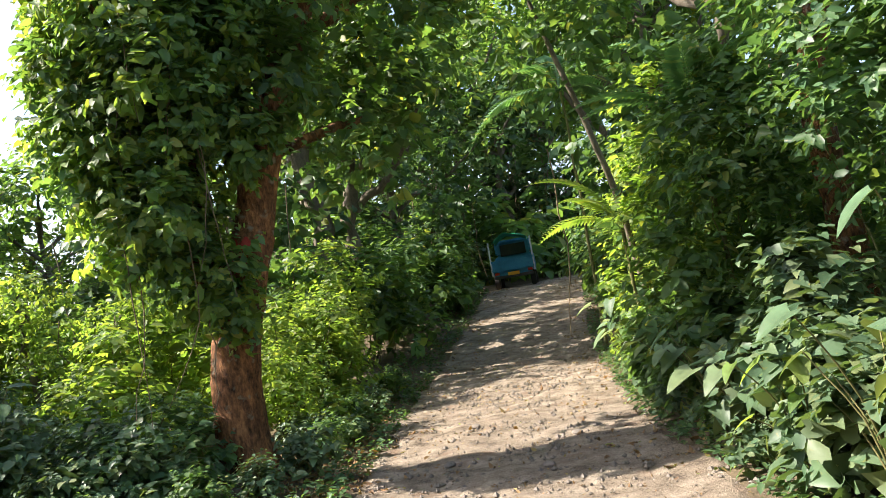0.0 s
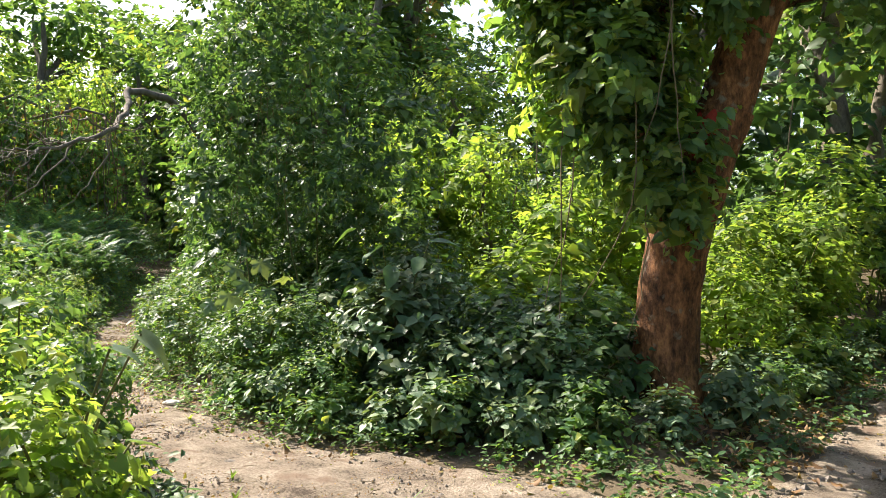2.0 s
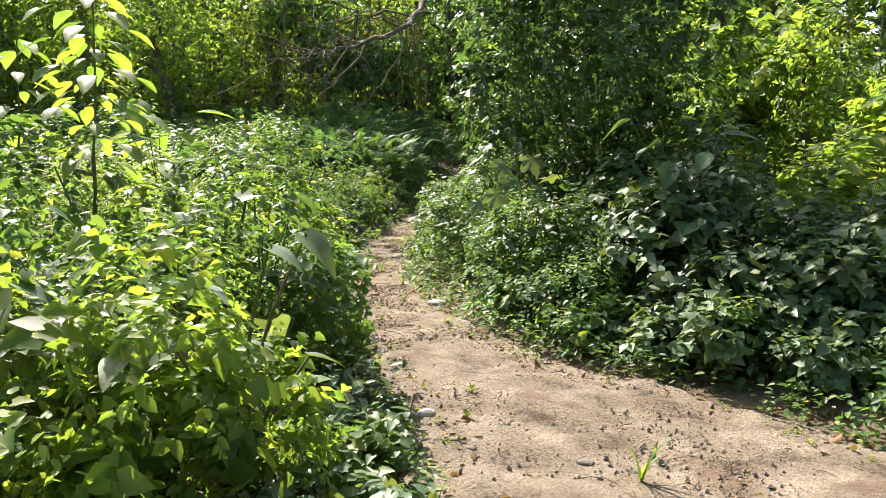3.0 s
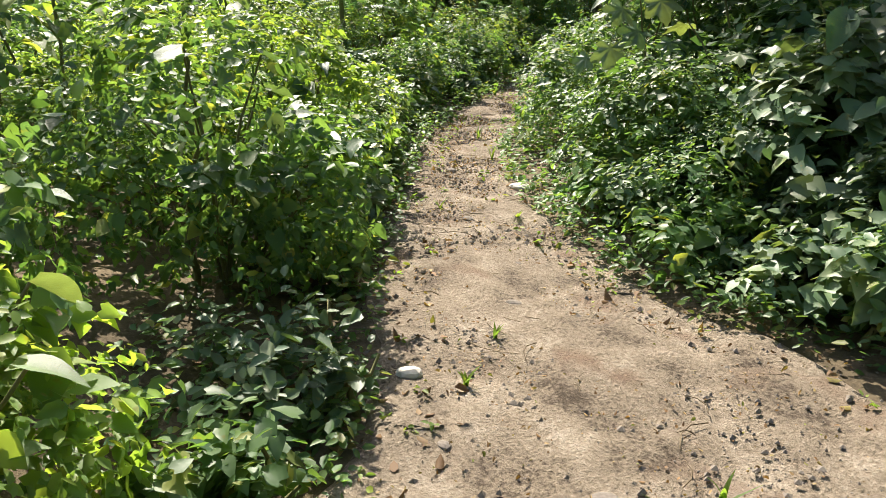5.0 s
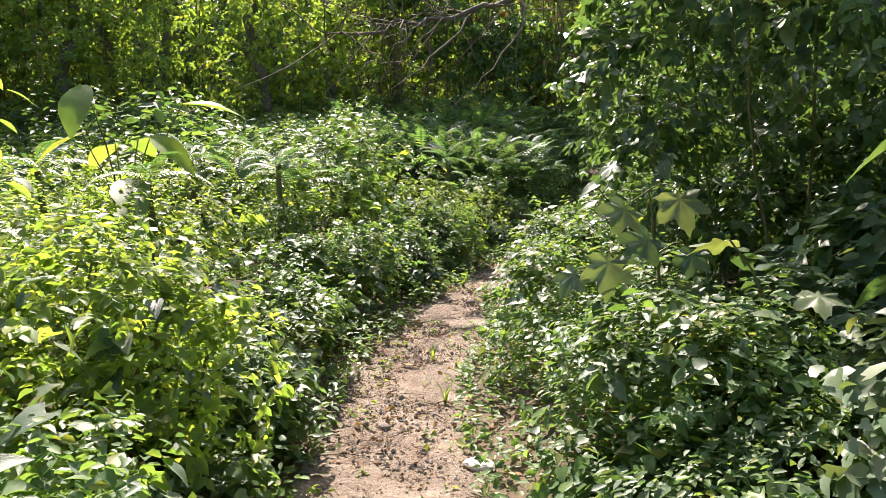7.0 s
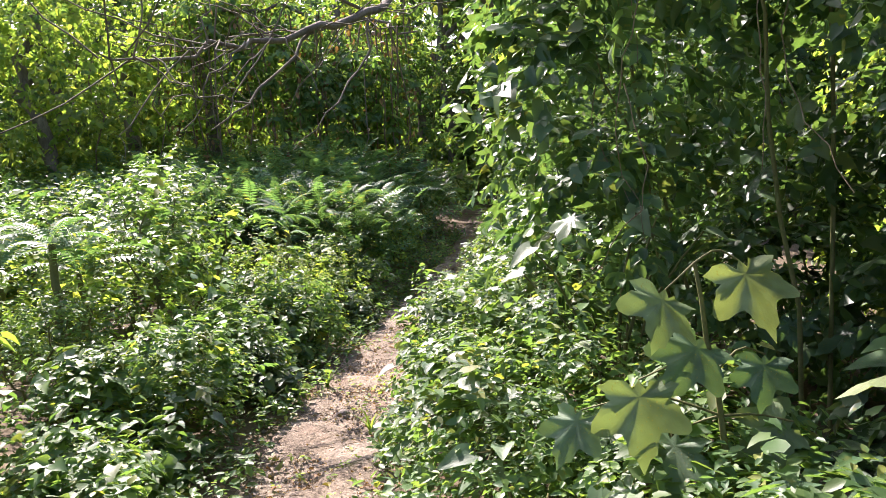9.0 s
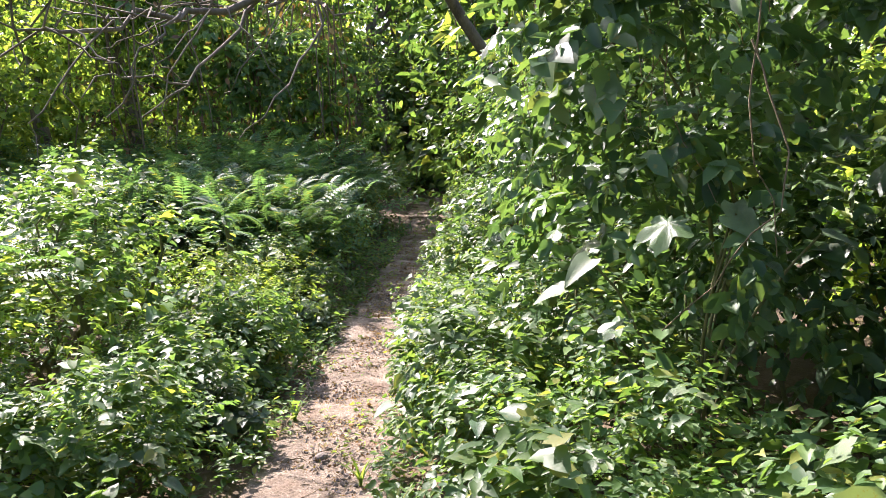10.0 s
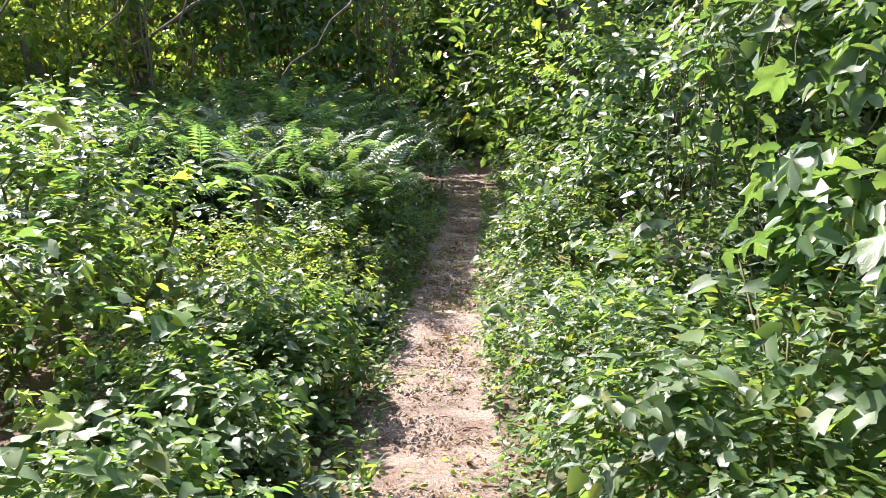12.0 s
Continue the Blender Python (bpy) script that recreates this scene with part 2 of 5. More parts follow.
def tubes(name, lines, mat, sides=6):
    """Tapered round stems: each line is a list of (x, y, z, radius)."""
    verts, faces, base = [], [], 0
    ang = np.arange(sides) * 2 * np.pi / sides
    for ln in lines:
        p = np.array([q[:3] for q in ln], float)
        r = np.array([q[3] for q in ln], float)
        d = np.gradient(p, axis=0)
        d /= np.linalg.norm(d, axis=1)[:, None] + 1e-9
        ref = np.eye(3)[np.argmin(np.abs(p[-1] - p[0]))]
        u = np.cross(d, ref)
        u /= np.linalg.norm(u, axis=1)[:, None] + 1e-9
        v = np.cross(d, u)
        ring = p[:, None] + r[:, None, None] * (np.cos(ang)[None, :, None] * u[:, None] + np.sin(ang)[None, :, None] * v[:, None])
        verts.append(ring.reshape(-1, 3))
        for i in range(len(p) - 1):
            for j in range(sides):
                a, b = base + i * sides + j, base + i * sides + (j + 1) % sides
                faces.append((a, b, b + sides, a + sides))
        base += len(p) * sides
    return mesh_of(name, np.vstack(verts), np.array(faces), mat, True)


def curve(points, n=10, wob=0.0, gen=None):
    """A smooth line through (x, y, z, radius) points, a little uneven."""
    p = np.array(points, float)
    t = np.linspace(0, len(p) - 1, n)
    i = np.clip(t.astype(int), 0, len(p) - 2)
    f = (t - i)[:, None]
    pp = np.vstack([2 * p[0] - p[1], p, 2 * p[-1] - p[-2]])
    a, b, c, d = pp[i], pp[i + 1], pp[i + 2], pp[i + 3]
    out = 0.5 * (2 * b + (c - a) * f + (2 * a - 5 * b + 4 * c - d) * f * f + (3 * b - a - 3 * c + d) * f ** 3)
    if wob and gen is not None:
        out[1:, :3] += gen.normal(0, wob, (n - 1, 3))
    out[:, 3] = np.maximum(out[:, 3], 0.0015)
    return [tuple(q) for q in out]


# leaf outlines: x along the blade (0 base, 1 tip), y across, z the fold and droop
def leaf_shape(kind):
    if kind == "oval":
        v = [(0, 0, 0), (0.26, 0.25, 0.07), (0.66, 0.23, 0.02), (1, 0, -0.12), (0.66, -0.23, 0.02), (0.26, -0.25, 0.07)]
        f = [(0, 2, 1), (0, 3, 2), (0, 4, 3), (0, 5, 4)]
    elif kind == "narrow":
        v = [(0, 0, 0), (0.40, 0.16, 0.04), (0.40, -0.16, 0.04), (0.5, 0, -0.02), (1, 0, -0.22)]
        f = [(0, 3, 1), (0, 2, 3), (1, 3, 4), (3, 2, 4)]
    elif kind == "heart":
        v = [(0.06, 0, 0), (-0.10, 0.24, 0.05), (0.22, 0.43, 0.07), (0.62, 0.27, 0.02), (1, 0, -0.18), (0.62, -0.27, 0.02), (0.22, -0.43, 0.07), (-0.10, -0.24, 0.05), (0.5, 0, -0.05)]
        f = [(0, 2, 1), (0, 8, 2), (8, 3, 2), (8, 4, 3), (8, 5, 4), (8, 6, 5), (0, 6, 8), (0, 7, 6)]
    else:
        v = [(0.25, 0, -0.03)]
        outline = [(-0.02, 0.06), (-0.10, 0.34), (0.14, 0.30), (0.34, 0.62), (0.46, 0.26), (0.66, 0.22), (1.0, 0.0), (0.66, -0.22), (0.46, -0.26), (0.34, -0.62), (0.14, -0.30), (-0.10, -0.34), (-0.02, -0.06)]
        v += [(x, y, 0.04 - 0.16 * x * x - 0.12 * abs(y)) for x, y in outline]
        f = [(0, i + 1, i) for i in range(1, len(outline))] + [(0, 1, len(outline))]
    return np.array(v, float), np.array(f)


SHAPES = {k: leaf_shape(k) for k in ("oval", "narrow", "heart", "lobed")}


def unit(a):
    return a / (np.linalg.norm(a, axis=-1, keepdims=True) + 1e-9)


def blades(points, normals, along, sizes, kind="oval", curl=None):
    """Leaf blades as arrays: one at each point, its face to normals, its tip towards along."""
    sv, sf = SHAPES[kind]
    n = len(points)
    nrm = unit(normals)
    d = unit(along - (along * nrm).sum(1)[:, None] * nrm)
    s = np.cross(nrm, d)
    z = sv[None, :, 2] * (np.ones((n, 1)) if curl is None else curl[:, None])
    v = points[:, None] + sizes[:, None, None] * (sv[None, :, 0, None] * d[:, None] + sv[None, :, 1, None] * s[:, None] + z[..., None] * nrm[:, None])
    f = sf[None] + (np.arange(n) * len(sv))[:, None, None]
    return v.reshape(-1, 3), f.reshape(-1, 3)


def join(chunks):
    vs, fs, base = [], [], 0
    for v, f in chunks:
        vs.append(v)
        fs.append(f + base)
        base += len(v)
    return np.vstack(vs), np.vstack(fs)


def mound(gen, lumps, leaves, size, kind, up=0.6, spread=0.5, inner=0.55, hang=0.0):
    """Leaves over a heap of lumps (x, y, z, radius): points, facing, tips, sizes."""
    n = leaves // 5
    L = np.array(lumps, float)
    w = L[:, 3] ** 2
    pick = gen.choice(len(L), n, p=w / w.sum())
    out = unit(gen.normal(0, 1, (n, 3)) + [0, 0, 0.35])
    r = L[pick, 3] * (inner + (1.0 - inner) * np.sqrt(gen.random(n))) * (1 + 0.12 * np.sin(out[:, 0] * 9 + pick) + 0.12 * np.sin(out[:, 2] * 11 + 2 * pick))
    p = L[pick, :3] + out * r[:, None]
    deep = ((np.linalg.norm(p[:, None] - L[None, :, :3], axis=2) / L[None, :, 3]) < 0.5).any(1)
    keep = ~deep & (p[:, 2] > 0.02)
    p, out, pick = p[keep], out[keep], pick[keep]
    # each point carries a shoot: leaves set alternately along it, smaller to the tip
    k = 6
    m = len(p)
    shoot = unit(out * 0.8 + np.array([0, 0, 0.35 - hang]) + gen.normal(0, 0.55, (m, 3)))
    length = size * (1.2 + 1.8 * gen.random(m))
    big = (0.6 + 0.75 * gen.random(m)) * (0.8 + 0.4 * ((pick * 0.618) % 1))
    along = (np.arange(k) + 0.5) / k
    pts = (p[:, None] + shoot[:, None] * (along[None, :] * length[:, None])[..., None]).reshape(-1, 3)
    around = (np.arange(k) * 2.4)[None, :] + gen.random((m, 1)) * 6.28
    side = np.stack([np.cos(around), np.sin(around), np.full_like(around, -0.15 - 0.5 * hang)], -1)
    tips = (side + shoot[:, None] * 0.55 + gen.normal(0, 0.25, side.shape)).reshape(-1, 3)
    nrm = (np.array([0, 0, up + 0.25]) + out[:, None] * 0.45 + shoot[:, None] * 0.3 + gen.normal(0, spread * 0.8, side.shape)).reshape(-1, 3)
    sz = (size * big[:, None] * (1.1 - 0.6 * along[None, :] ** 2) * (0.8 + 0.4 * gen.random((m, k)))).ravel()
    ok = pts[:, 2] > 0.01
    return blades(pts[ok], nrm[ok], tips[ok], sz[ok], kind, (0.4 + 1.6 * gen.random(m * k))[ok])


def heap(gen, rx_, ry_, h, count, r0, r1, bottom=0.1):
    """Random lumps that fill a dome of that size."""
    out = []
    for _ in range(count):
        a, q = gen.random() * 2 * math.pi, math.sqrt(gen.random())
        z = bottom + (h - bottom) * gen.random() ** 0.8 * (1 - 0.55 * q * q)
        shrink = 1 - 0.35 * (z / h) ** 2
        r = r0 + (r1 - r0) * gen.random()
        out.append((math.cos(a) * q * rx_ * shrink, math.sin(a) * q * ry_ * shrink, max(r * 0.5, z - r * 0.5), r))
    return out


def clear_of_ways(v, f, origin, turn, scale, per, margin=0.0, top=2.6):
    """Drops blades that would stand in the trodden way (kept open by walkers)."""
    c = v.reshape(-1, per, 3).mean(1) * scale
    ca, sa = math.cos(turn), math.sin(turn)
    x, y = c[:, 0] * ca - c[:, 1] * sa + origin[0], c[:, 0] * sa + c[:, 1] * ca + origin[1]
    ok = (edge(x, y) > margin + 0.04 + 0.10 * waves(x, y, 3.0) - 0.03) | (c[:, 2] > top)
    idx = np.flatnonzero(ok)
    v2 = v.reshape(-1, per, 3)[idx].reshape(-1, 3)
    tri = len(f) // (len(v) // per)
    f2 = (f.reshape(-1, tri, 3)[:1] + (np.arange(len(idx)) * per)[:, None, None]).reshape(-1, 3)
    return v2, f2


def stems_for(gen, lumps, count, r=0.012, lean=0.5):
    lines = []
    for i in gen.choice(len(lumps), min(count, len(lumps)), replace=False):
        x, y, z, q = lumps[i]
        bx, by = x * lean + gen.normal(0, 0.05), y * lean + gen.normal(0, 0.05)
        lines.append(curve([(bx, by, -0.05, r * 1.3), (bx + (x - bx) * 0.4, by + (y - by) * 0.4, z * 0.55, r), (x, y, z + q * 0.6, r * 0.4)], 9, 0.025, gen))
    return lines


def leaf_mesh(name, kind, mat, gen):
    """One large leaf at unit length, base at the origin, tip along x: curved blade, folded rib, wavy edge."""
    nx, ny = 7, 2
    v, f = [], []
    if kind == "lobed":
        lobes = [(-1.95, 0.50), (-0.98, 0.72), (0.0, 0.82), (0.98, 0.72), (1.95, 0.50)]
        rim = []
        for i in range(41):
            a = -2.55 + 5.1 * i / 40
            r = max(q * max(0.0, 1 - 0.92 * abs(a - c)) for c, q in lobes)
            r = max(r, 0.34 - 0.03 * abs(a)) * (1 + 0.05 * math.sin(i * 2.9))
            rim.append((0.22 + r * math.cos(a), r * math.sin(a)))
        v.append((0.2, 0, 0))
        for s in (0.5, 1.0):
            for i, (x, y) in enumerate(rim):
                px, py = 0.22 + (x - 0.22) * s, y * s
                v.append((px, py, 0.05 * math.sin(i * 0.785) * s - 0.16 * (px - 0.2) ** 2 - 0.20 * py * py))
        n = len(rim)
        for i in range(1, n):
            f.append((0, i, i + 1, i + 1))
            f.append((i, n + i, n + i + 1, i + 1))
        v.append((0, 0, 0.02))
        f.append((0, len(v) - 1, 1, 1))
        f.append((0, n, len(v) - 1, len(v) - 1))
        tri = [q[:3] for q in f if q[2] == q[3]] + [q[:3] for q in f if q[2] != q[3]] + [(q[0], q[2], q[3]) for q in f if q[2] != q[3]]
        return mesh_of(name, v, tri, mat, True)
    for i in range(nx + 1):
        x = i / nx
        if kind == "heart":
            w = 0.44 * (max(0.0, 1 - x) ** 0.8) * (0.55 + 0.45 * min(1, x * 5)) + 0.02 * (1 - x)
        else:
            w = 0.27 * math.sin(math.pi * min(1, x * 0.97 + 0.03)) ** 0.8 * (1.15 - 0.5 * x)
        for j in range(-ny, ny + 1):
            s = j / ny
            back = -0.14 * abs(s) ** 1.5 * (1 - x) ** 3 if kind == "heart" else 0.0
            v.append((x + back, w * s, 0.10 * abs(s) * w / 0.4 - 0.22 * x * x + 0.012 * math.sin(9 * x + 4 * s) * abs(s)))
    m = 2 * ny + 1
    for i in range(nx):
        for j in range(m - 1):
            a = i * m + j
            f.append((a, a + m, a + m + 1, a + 1))
    return mesh_of(name, v, f, mat, True)


LARGE = {}


def large_leaf(kind, mat):
    key = (kind, mat.name)
    if key not in LARGE:
        LARGE[key] = leaf_mesh("leaf", kind, mat, None)
    return LARGE[key]


def set_leaf(thing, mesh, p, nrm, tip, size):
    n = Vector(nrm).normalized()
    d = Vector(tip)
    d = (d - d.dot(n) * n).normalized()
    s = n.cross(d)
    ob = part("leaf", mesh, thing)
    ob.matrix_basis = Matrix(((d.x * size, s.x * size, n.x * size, p[0]), (d.y * size, s.y * size, n.y * size, p[1]), (d.z * size, s.z * size, n.z * size, p[2]), (0, 0, 0, 1)))
    return ob


def large_leaves(thing, gen, lumps, count, size, kind, mat, at, turn, margin=0.0, hang=0.0):
    """Single broad leaves standing out of a bush, each a part of its own."""
    L = np.array(lumps, float)
    mesh = large_leaf(kind, mat)
    w = L[:, 3] ** 2
    ca, sa = math.cos(turn), math.sin(turn)
    for k in gen.choice(len(L), count, p=w / w.sum()):
        o = gen.normal(0, 1, 3) + np.array([0, 0, 0.5])
        o /= np.linalg.norm(o)
        p = L[k, :3] + o * L[k, 3] * (0.95 + 0.2 * gen.random())
        x, y = p[0] * ca - p[1] * sa + at[0], p[0] * sa + p[1] * ca + at[1]
        if p[2] < 0.08 or edge(x, y)[0] < margin - 0.05:
            continue
        nrm = np.array([0, 0, 0.8]) + o * 0.5 + gen.normal(0, 0.3, 3)
        tip = np.array([o[0], o[1], -0.25 - hang]) + gen.normal(0, 0.45, 3)
        set_leaf(thing, mesh, p, nrm, tip, size * (0.6 + 0.7 * gen.random()))


def bush(at, size, n, leaf, kind, mat, label, group="", seed=0, name="bush", lumps=None, count=14, up=0.6, turn=0.0, extra=None, top=2.6, hang=0.0, category="bush", margin=0.0, broad=0, broad_size=1.5):
    """A bush with its own stems and foliage, on the ground at (x, y); size = (rx, ry, height)."""
    gen = np.random.default_rng(1000 + seed)
    rx_, ry_, h = size
    lumps = lumps or heap(gen, rx_ * 0.8, ry_ * 0.8, h * 0.95, count, min(rx_, h) * 0.24, min(rx_, h) * 0.46)
    z = gz(*at)
    thing = new(name)
    thing.matrix_basis = pose(at[0], at[1], z, 0, 0, math.degrees(turn))
    v, f = mound(gen, lumps, n, leaf, kind, up, hang=hang)
    v, f = clear_of_ways(v, f, at, turn, 1.0, len(SHAPES[kind][0]), margin, top)
    tagged(part("foliage", mesh_of("foliage", v, f, mat), thing), kind="stuff")
    if broad:
        v, f = mound(gen, lumps, broad, leaf * broad_size, "heart", up + 0.1, 0.5, inner=0.9, hang=hang)
        v, f = clear_of_ways(v, f, at, turn, 1.0, len(SHAPES["heart"][0]), margin, top)
        tagged(part("broad_foliage", mesh_of("broad_foliage", v, f, mat), thing), kind="stuff")
    for e_kind, e_n, e_leaf, e_mat in extra or ():
        large_leaves(thing, gen, lumps, e_n, e_leaf, e_kind, e_mat, at, turn, margin, hang)
    for s in stems_for(gen, lumps, 6, 0.008 if size[2] > 3 else 0.012):
        part("stem", tubes("stem", [s], STEM_GREEN, 5), thing)
    return tagged(thing, label, category, group)


# ---- the ground ----
def ground_sheet():
    xs = np.concatenate([np.linspace(-400, -45, 12), np.linspace(-40, -13, 36), np.linspace(-12.7, 5, 110), np.linspace(5.5, 30, 26), np.linspace(40, 400, 12)])
    ys = np.concatenate([np.linspace(-400, -30, 10), np.linspace(-25, 0, 16), np.linspace(0.3, 14, 85), np.linspace(14.5, 45, 40), np.linspace(55, 400, 12)])
    X, Y = np.meshgrid(xs, ys, indexing="ij")
    e = edge(X.ravel(), Y.ravel())
    Z = height(X.ravel(), Y.ravel(), e) - 0.03 * smooth(-e, 0.0, 0.25)
    v = np.column_stack([X.ravel(), Y.ravel(), Z])
    ny = len(ys)
    i, j = np.meshgrid(np.arange(len(xs) - 1), np.arange(ny - 1), indexing="ij")
    a = (i * ny + j).ravel()
    f = np.column_stack([a, a + ny, a + ny + 1, a + 1])
    return tagged(part("ground", mesh_of("ground", v, f, SOIL, True)), "dark soil with leaf litter under thick undergrowth", "ground", kind="structure")


def way_sheet(name, ln, label, across, step, mat, y_min=-1e9, lift=0.008):
    """Trodden earth laid along a centre line, with ragged edges and ruts."""
    p = ln[::step]
    d = np.gradient(p[:, :2], axis=0)
    d = unit(d)
    nrm = np.column_stack([-d[:, 1], d[:, 0]])
    s = np.linspace(-1, 1, across)
    w = p[:, 2][:, None] * (1.10 + 0.10 * waves(p[:, 0] * 1.9, p[:, 1] * 2.3)[:, None])
    X = p[:, 0][:, None] + nrm[:, 0][:, None] * s[None] * w
    Y = p[:, 1][:, None] + nrm[:, 1][:, None] * s[None] * w
    e = edge(X.ravel(), Y.ravel())
    Z = height(X.ravel(), Y.ravel(), e).reshape(X.shape) + lift + 0.012 * waves(X * 1.3, Y * 4.2) + 0.014 * lumps_of_earth(X, Y, 0.31, 3) + 0.010 * lumps_of_earth(X, Y, 0.12, 4) + 0.006 * lumps_of_earth(X, Y, 0.05, 5) - 0.07 * smooth(np.abs(s), 0.86, 1.0)[None]
    v = np.column_stack([X.ravel(), Y.ravel(), Z.ravel()])
    n = across
    i, j = np.meshgrid(np.arange(len(p) - 1), np.arange(n - 1), indexing="ij")
    a = (i * n + j).ravel()
    f = np.column_stack([a, a + 1, a + n + 1, a + n])
    return tagged(part(name, mesh_of(name, v, f, mat, True)), label, name, kind="structure")


ground_sheet()
way_sheet("road", line(ROAD, 0.09), "pale dry earth road with wheel ruts and fallen leaves", 56, 1, DIRT)
way_sheet("footpath", line(PATH, 0.04), "narrow trodden footpath of pale dry earth", 48, 1, DIRT, lift=0.013)


# ---- the big leaning tree by the road ----
def big_tree():
    gen = np.random.default_rng(5)
    tree = new("tree")
    bx, by = -2.0, 7.5
    z0 = gz(bx, by)
    tree.matrix_basis = pose(bx, by, z0)
    trunk = curve([(0.0, 0.0, -0.15, 0.33), (0.0, 0.0, 0.12, 0.27), (-0.02, 0, 0.55, 0.235), (0.04, 0.0, 1.1, 0.225), (0.19, 0.05, 1.7, 0.21), (0.34, 0.12, 2.2, 0.20)], 22, 0.008, gen)
    part("trunk", tubes("trunk", [trunk], BARK_RED, 20), tree, "reddish-brown rough trunk")
    bm = bmesh.new()
    bmesh.ops.create_grid(bm, x_segments=8, y_segments=10, size=0.5)
    for vt in bm.verts:
        a, w = -1.75 + vt.co.x * 0.85 * (1 + 0.25 * math.sin(7 * vt.co.y)), vt.co.y * 0.30 + 0.03 * math.sin(9 * vt.co.x)
        zz = 1.98 + w
        vt.co = Vector((0.275 + 0.30 * (zz - 1.98) + 0.212 * math.cos(a), 0.09 + 0.13 * (zz - 1.98) + 0.212 * math.sin(a), zz))
    part_bm("paint_mark", bm, PAINT_RED, tree, "faded red paint daubed on the bark", True)
    limbs = [[(0.31, 0.11, 2.1, 0.20), (0.46, 0.2, 2.7, 0.19), (0.72, 0.3, 3.5, 0.175), (1.12, 0.45, 4.5, 0.16), (1.8, 0.6, 6.0, 0.13), (2.6, 0.6, 8.0, 0.06)],
             [(0.10, 0.02, 1.35, 0.17), (-0.10, 0.05, 1.9, 0.17), (-0.2, 0.1, 2.9, 0.16), (-0.25, 0.2, 4.2, 0.14), (-0.4, 0.3, 6.2, 0.09), (-0.6, 0.3, 7.6, 0.04)],
             [(0.90, 0.37, 4.0, 0.08), (1.7, 1.2, 4.7, 0.07), (2.6, 2.0, 5.6, 0.04)],
             [(-0.3, 0.1, 3.0, 0.07), (-0.5, -0.3, 3.6, 0.05), (-0.6, -0.5, 4.4, 0.03)],
             [(0.52, 0.22, 2.9, 0.06), (1.1, 0.9, 3.2, 0.05), (1.8, 1.7, 3.5, 0.03)]]
    for k in limbs:
        part("limb", tubes("limb", [curve(k, 16, 0.012, gen)], BARK_RED, 12), tree)
    # crown: creeper-clad heaps along the limbs
    left = [(0.05, -0.35, 2.9, 0.42), (-0.1, -0.5, 3.4, 0.5), (-0.25, -0.5, 4.1, 0.55), (0.2, -0.4, 3.9, 0.5), (-0.25, -0.4, 2.3, 0.40), (-0.12, -0.40, 1.85, 0.30), (0.0, -0.36, 1.5, 0.20),
            (-0.45, -0.4, 3.0, 0.42), (-0.6, -0.3, 3.6, 0.42), (-0.4, -0.45, 2.55, 0.38), (0.1, -0.3, 4.8, 0.6), (-0.6, -0.2, 5.1, 0.6), (-0.2, 0.0, 6.0, 0.8), (-0.9, 0.0, 6.4, 0.7), (0.5, -0.3, 5.6, 0.6), (0.15, -0.3, 3.3, 0.35), (0.75, -0.1, 3.6, 0.42), (1.0, -0.05, 4.4, 0.5), (0.6, -0.2, 4.5, 0.5), (0.45, -0.25, 3.0, 0.28), (-0.9, -0.4, 3.2, 0.36), (-0.9, -0.4, 3.8, 0.34), (-0.8, -0.4, 2.75, 0.30), (-0.8, -0.3, 4.6, 0.42), (0.12, -0.33, 1.9, 0.24), (0.16, -0.33, 1.5, 0.15), (-0.6, -0.45, 2.2, 0.26)]
    right = [(1.1, 0.9, 3.2, 0.55), (1.5, 1.3, 3.6, 0.6), (0.8, 0.8, 2.7, 0.42), (1.7, 1.0, 2.9, 0.4), (2.0, 1.5, 4.2, 0.75), (1.1, 1.0, 4.2, 0.7), (2.4, 1.2, 5.0, 0.8), (0.7, 0.9, 3.7, 0.5), (1.4, 0.8, 5.4, 0.8), (2.4, 0.6, 6.4, 1.0), (1.6, 0.8, 6.8, 0.9), (2.9, 1.6, 6.0, 0.8)]
    v, f = join([mound(gen, left, 21000, 0.115, "oval", 0.45, hang=0.3)])
    tagged(part("crown", mesh_of("crown", v, f, LEAF_MID), tree, "dense crown hung with creepers"), kind="stuff")
    # outer layer in a lighter green, the sun on the left crown put into colour
    v, f = mound(gen, left, 2000, 0.13, "oval", 0.3, inner=0.96, hang=-0.6)
    tagged(part("young_foliage", mesh_of("young_foliage", v, f, LEAF_LIGHT), tree, "lighter leaves on upright shoots, coloured as if sunlit"), kind="stuff")
    # pale green creeper; LEAF_LIGHT also stands in for sun on its front
    v, f = mound(gen, left[:10] + left[-8:], 5200, 0.105, "heart", 0.2, inner=0.97, hang=0.9)
    tagged(part("creeper", mesh_of("creeper", v, f, LEAF_LIGHT), tree, "ivy-like creeper hanging from the limbs"), kind="stuff")
    # light leaves left, dark leaves right: the crown's lit and shaded sides as colour
    large_leaves(tree, gen, left, 90, 0.17, "oval", LEAF_LIGHT, (bx, by), 0.0)
    large_leaves(tree, gen, right, 60, 0.17, "heart", LEAF_DARK, (bx, by), 0.0, hang=0.3)
    v, f = mound(gen, right, 6500, 0.13, "heart", 0.4, hang=0.3)
    tagged(part("crown", mesh_of("crown", v, f, LEAF_MID), tree), kind="stuff")
    hang = []
    for _ in range(12):
        x, y, z, r = left[gen.integers(0, 10)]
        x, y = x + gen.normal(0, 0.25), y - 0.3 + gen.normal(0, 0.1)
        l = 0.6 + gen.random() * 1.3
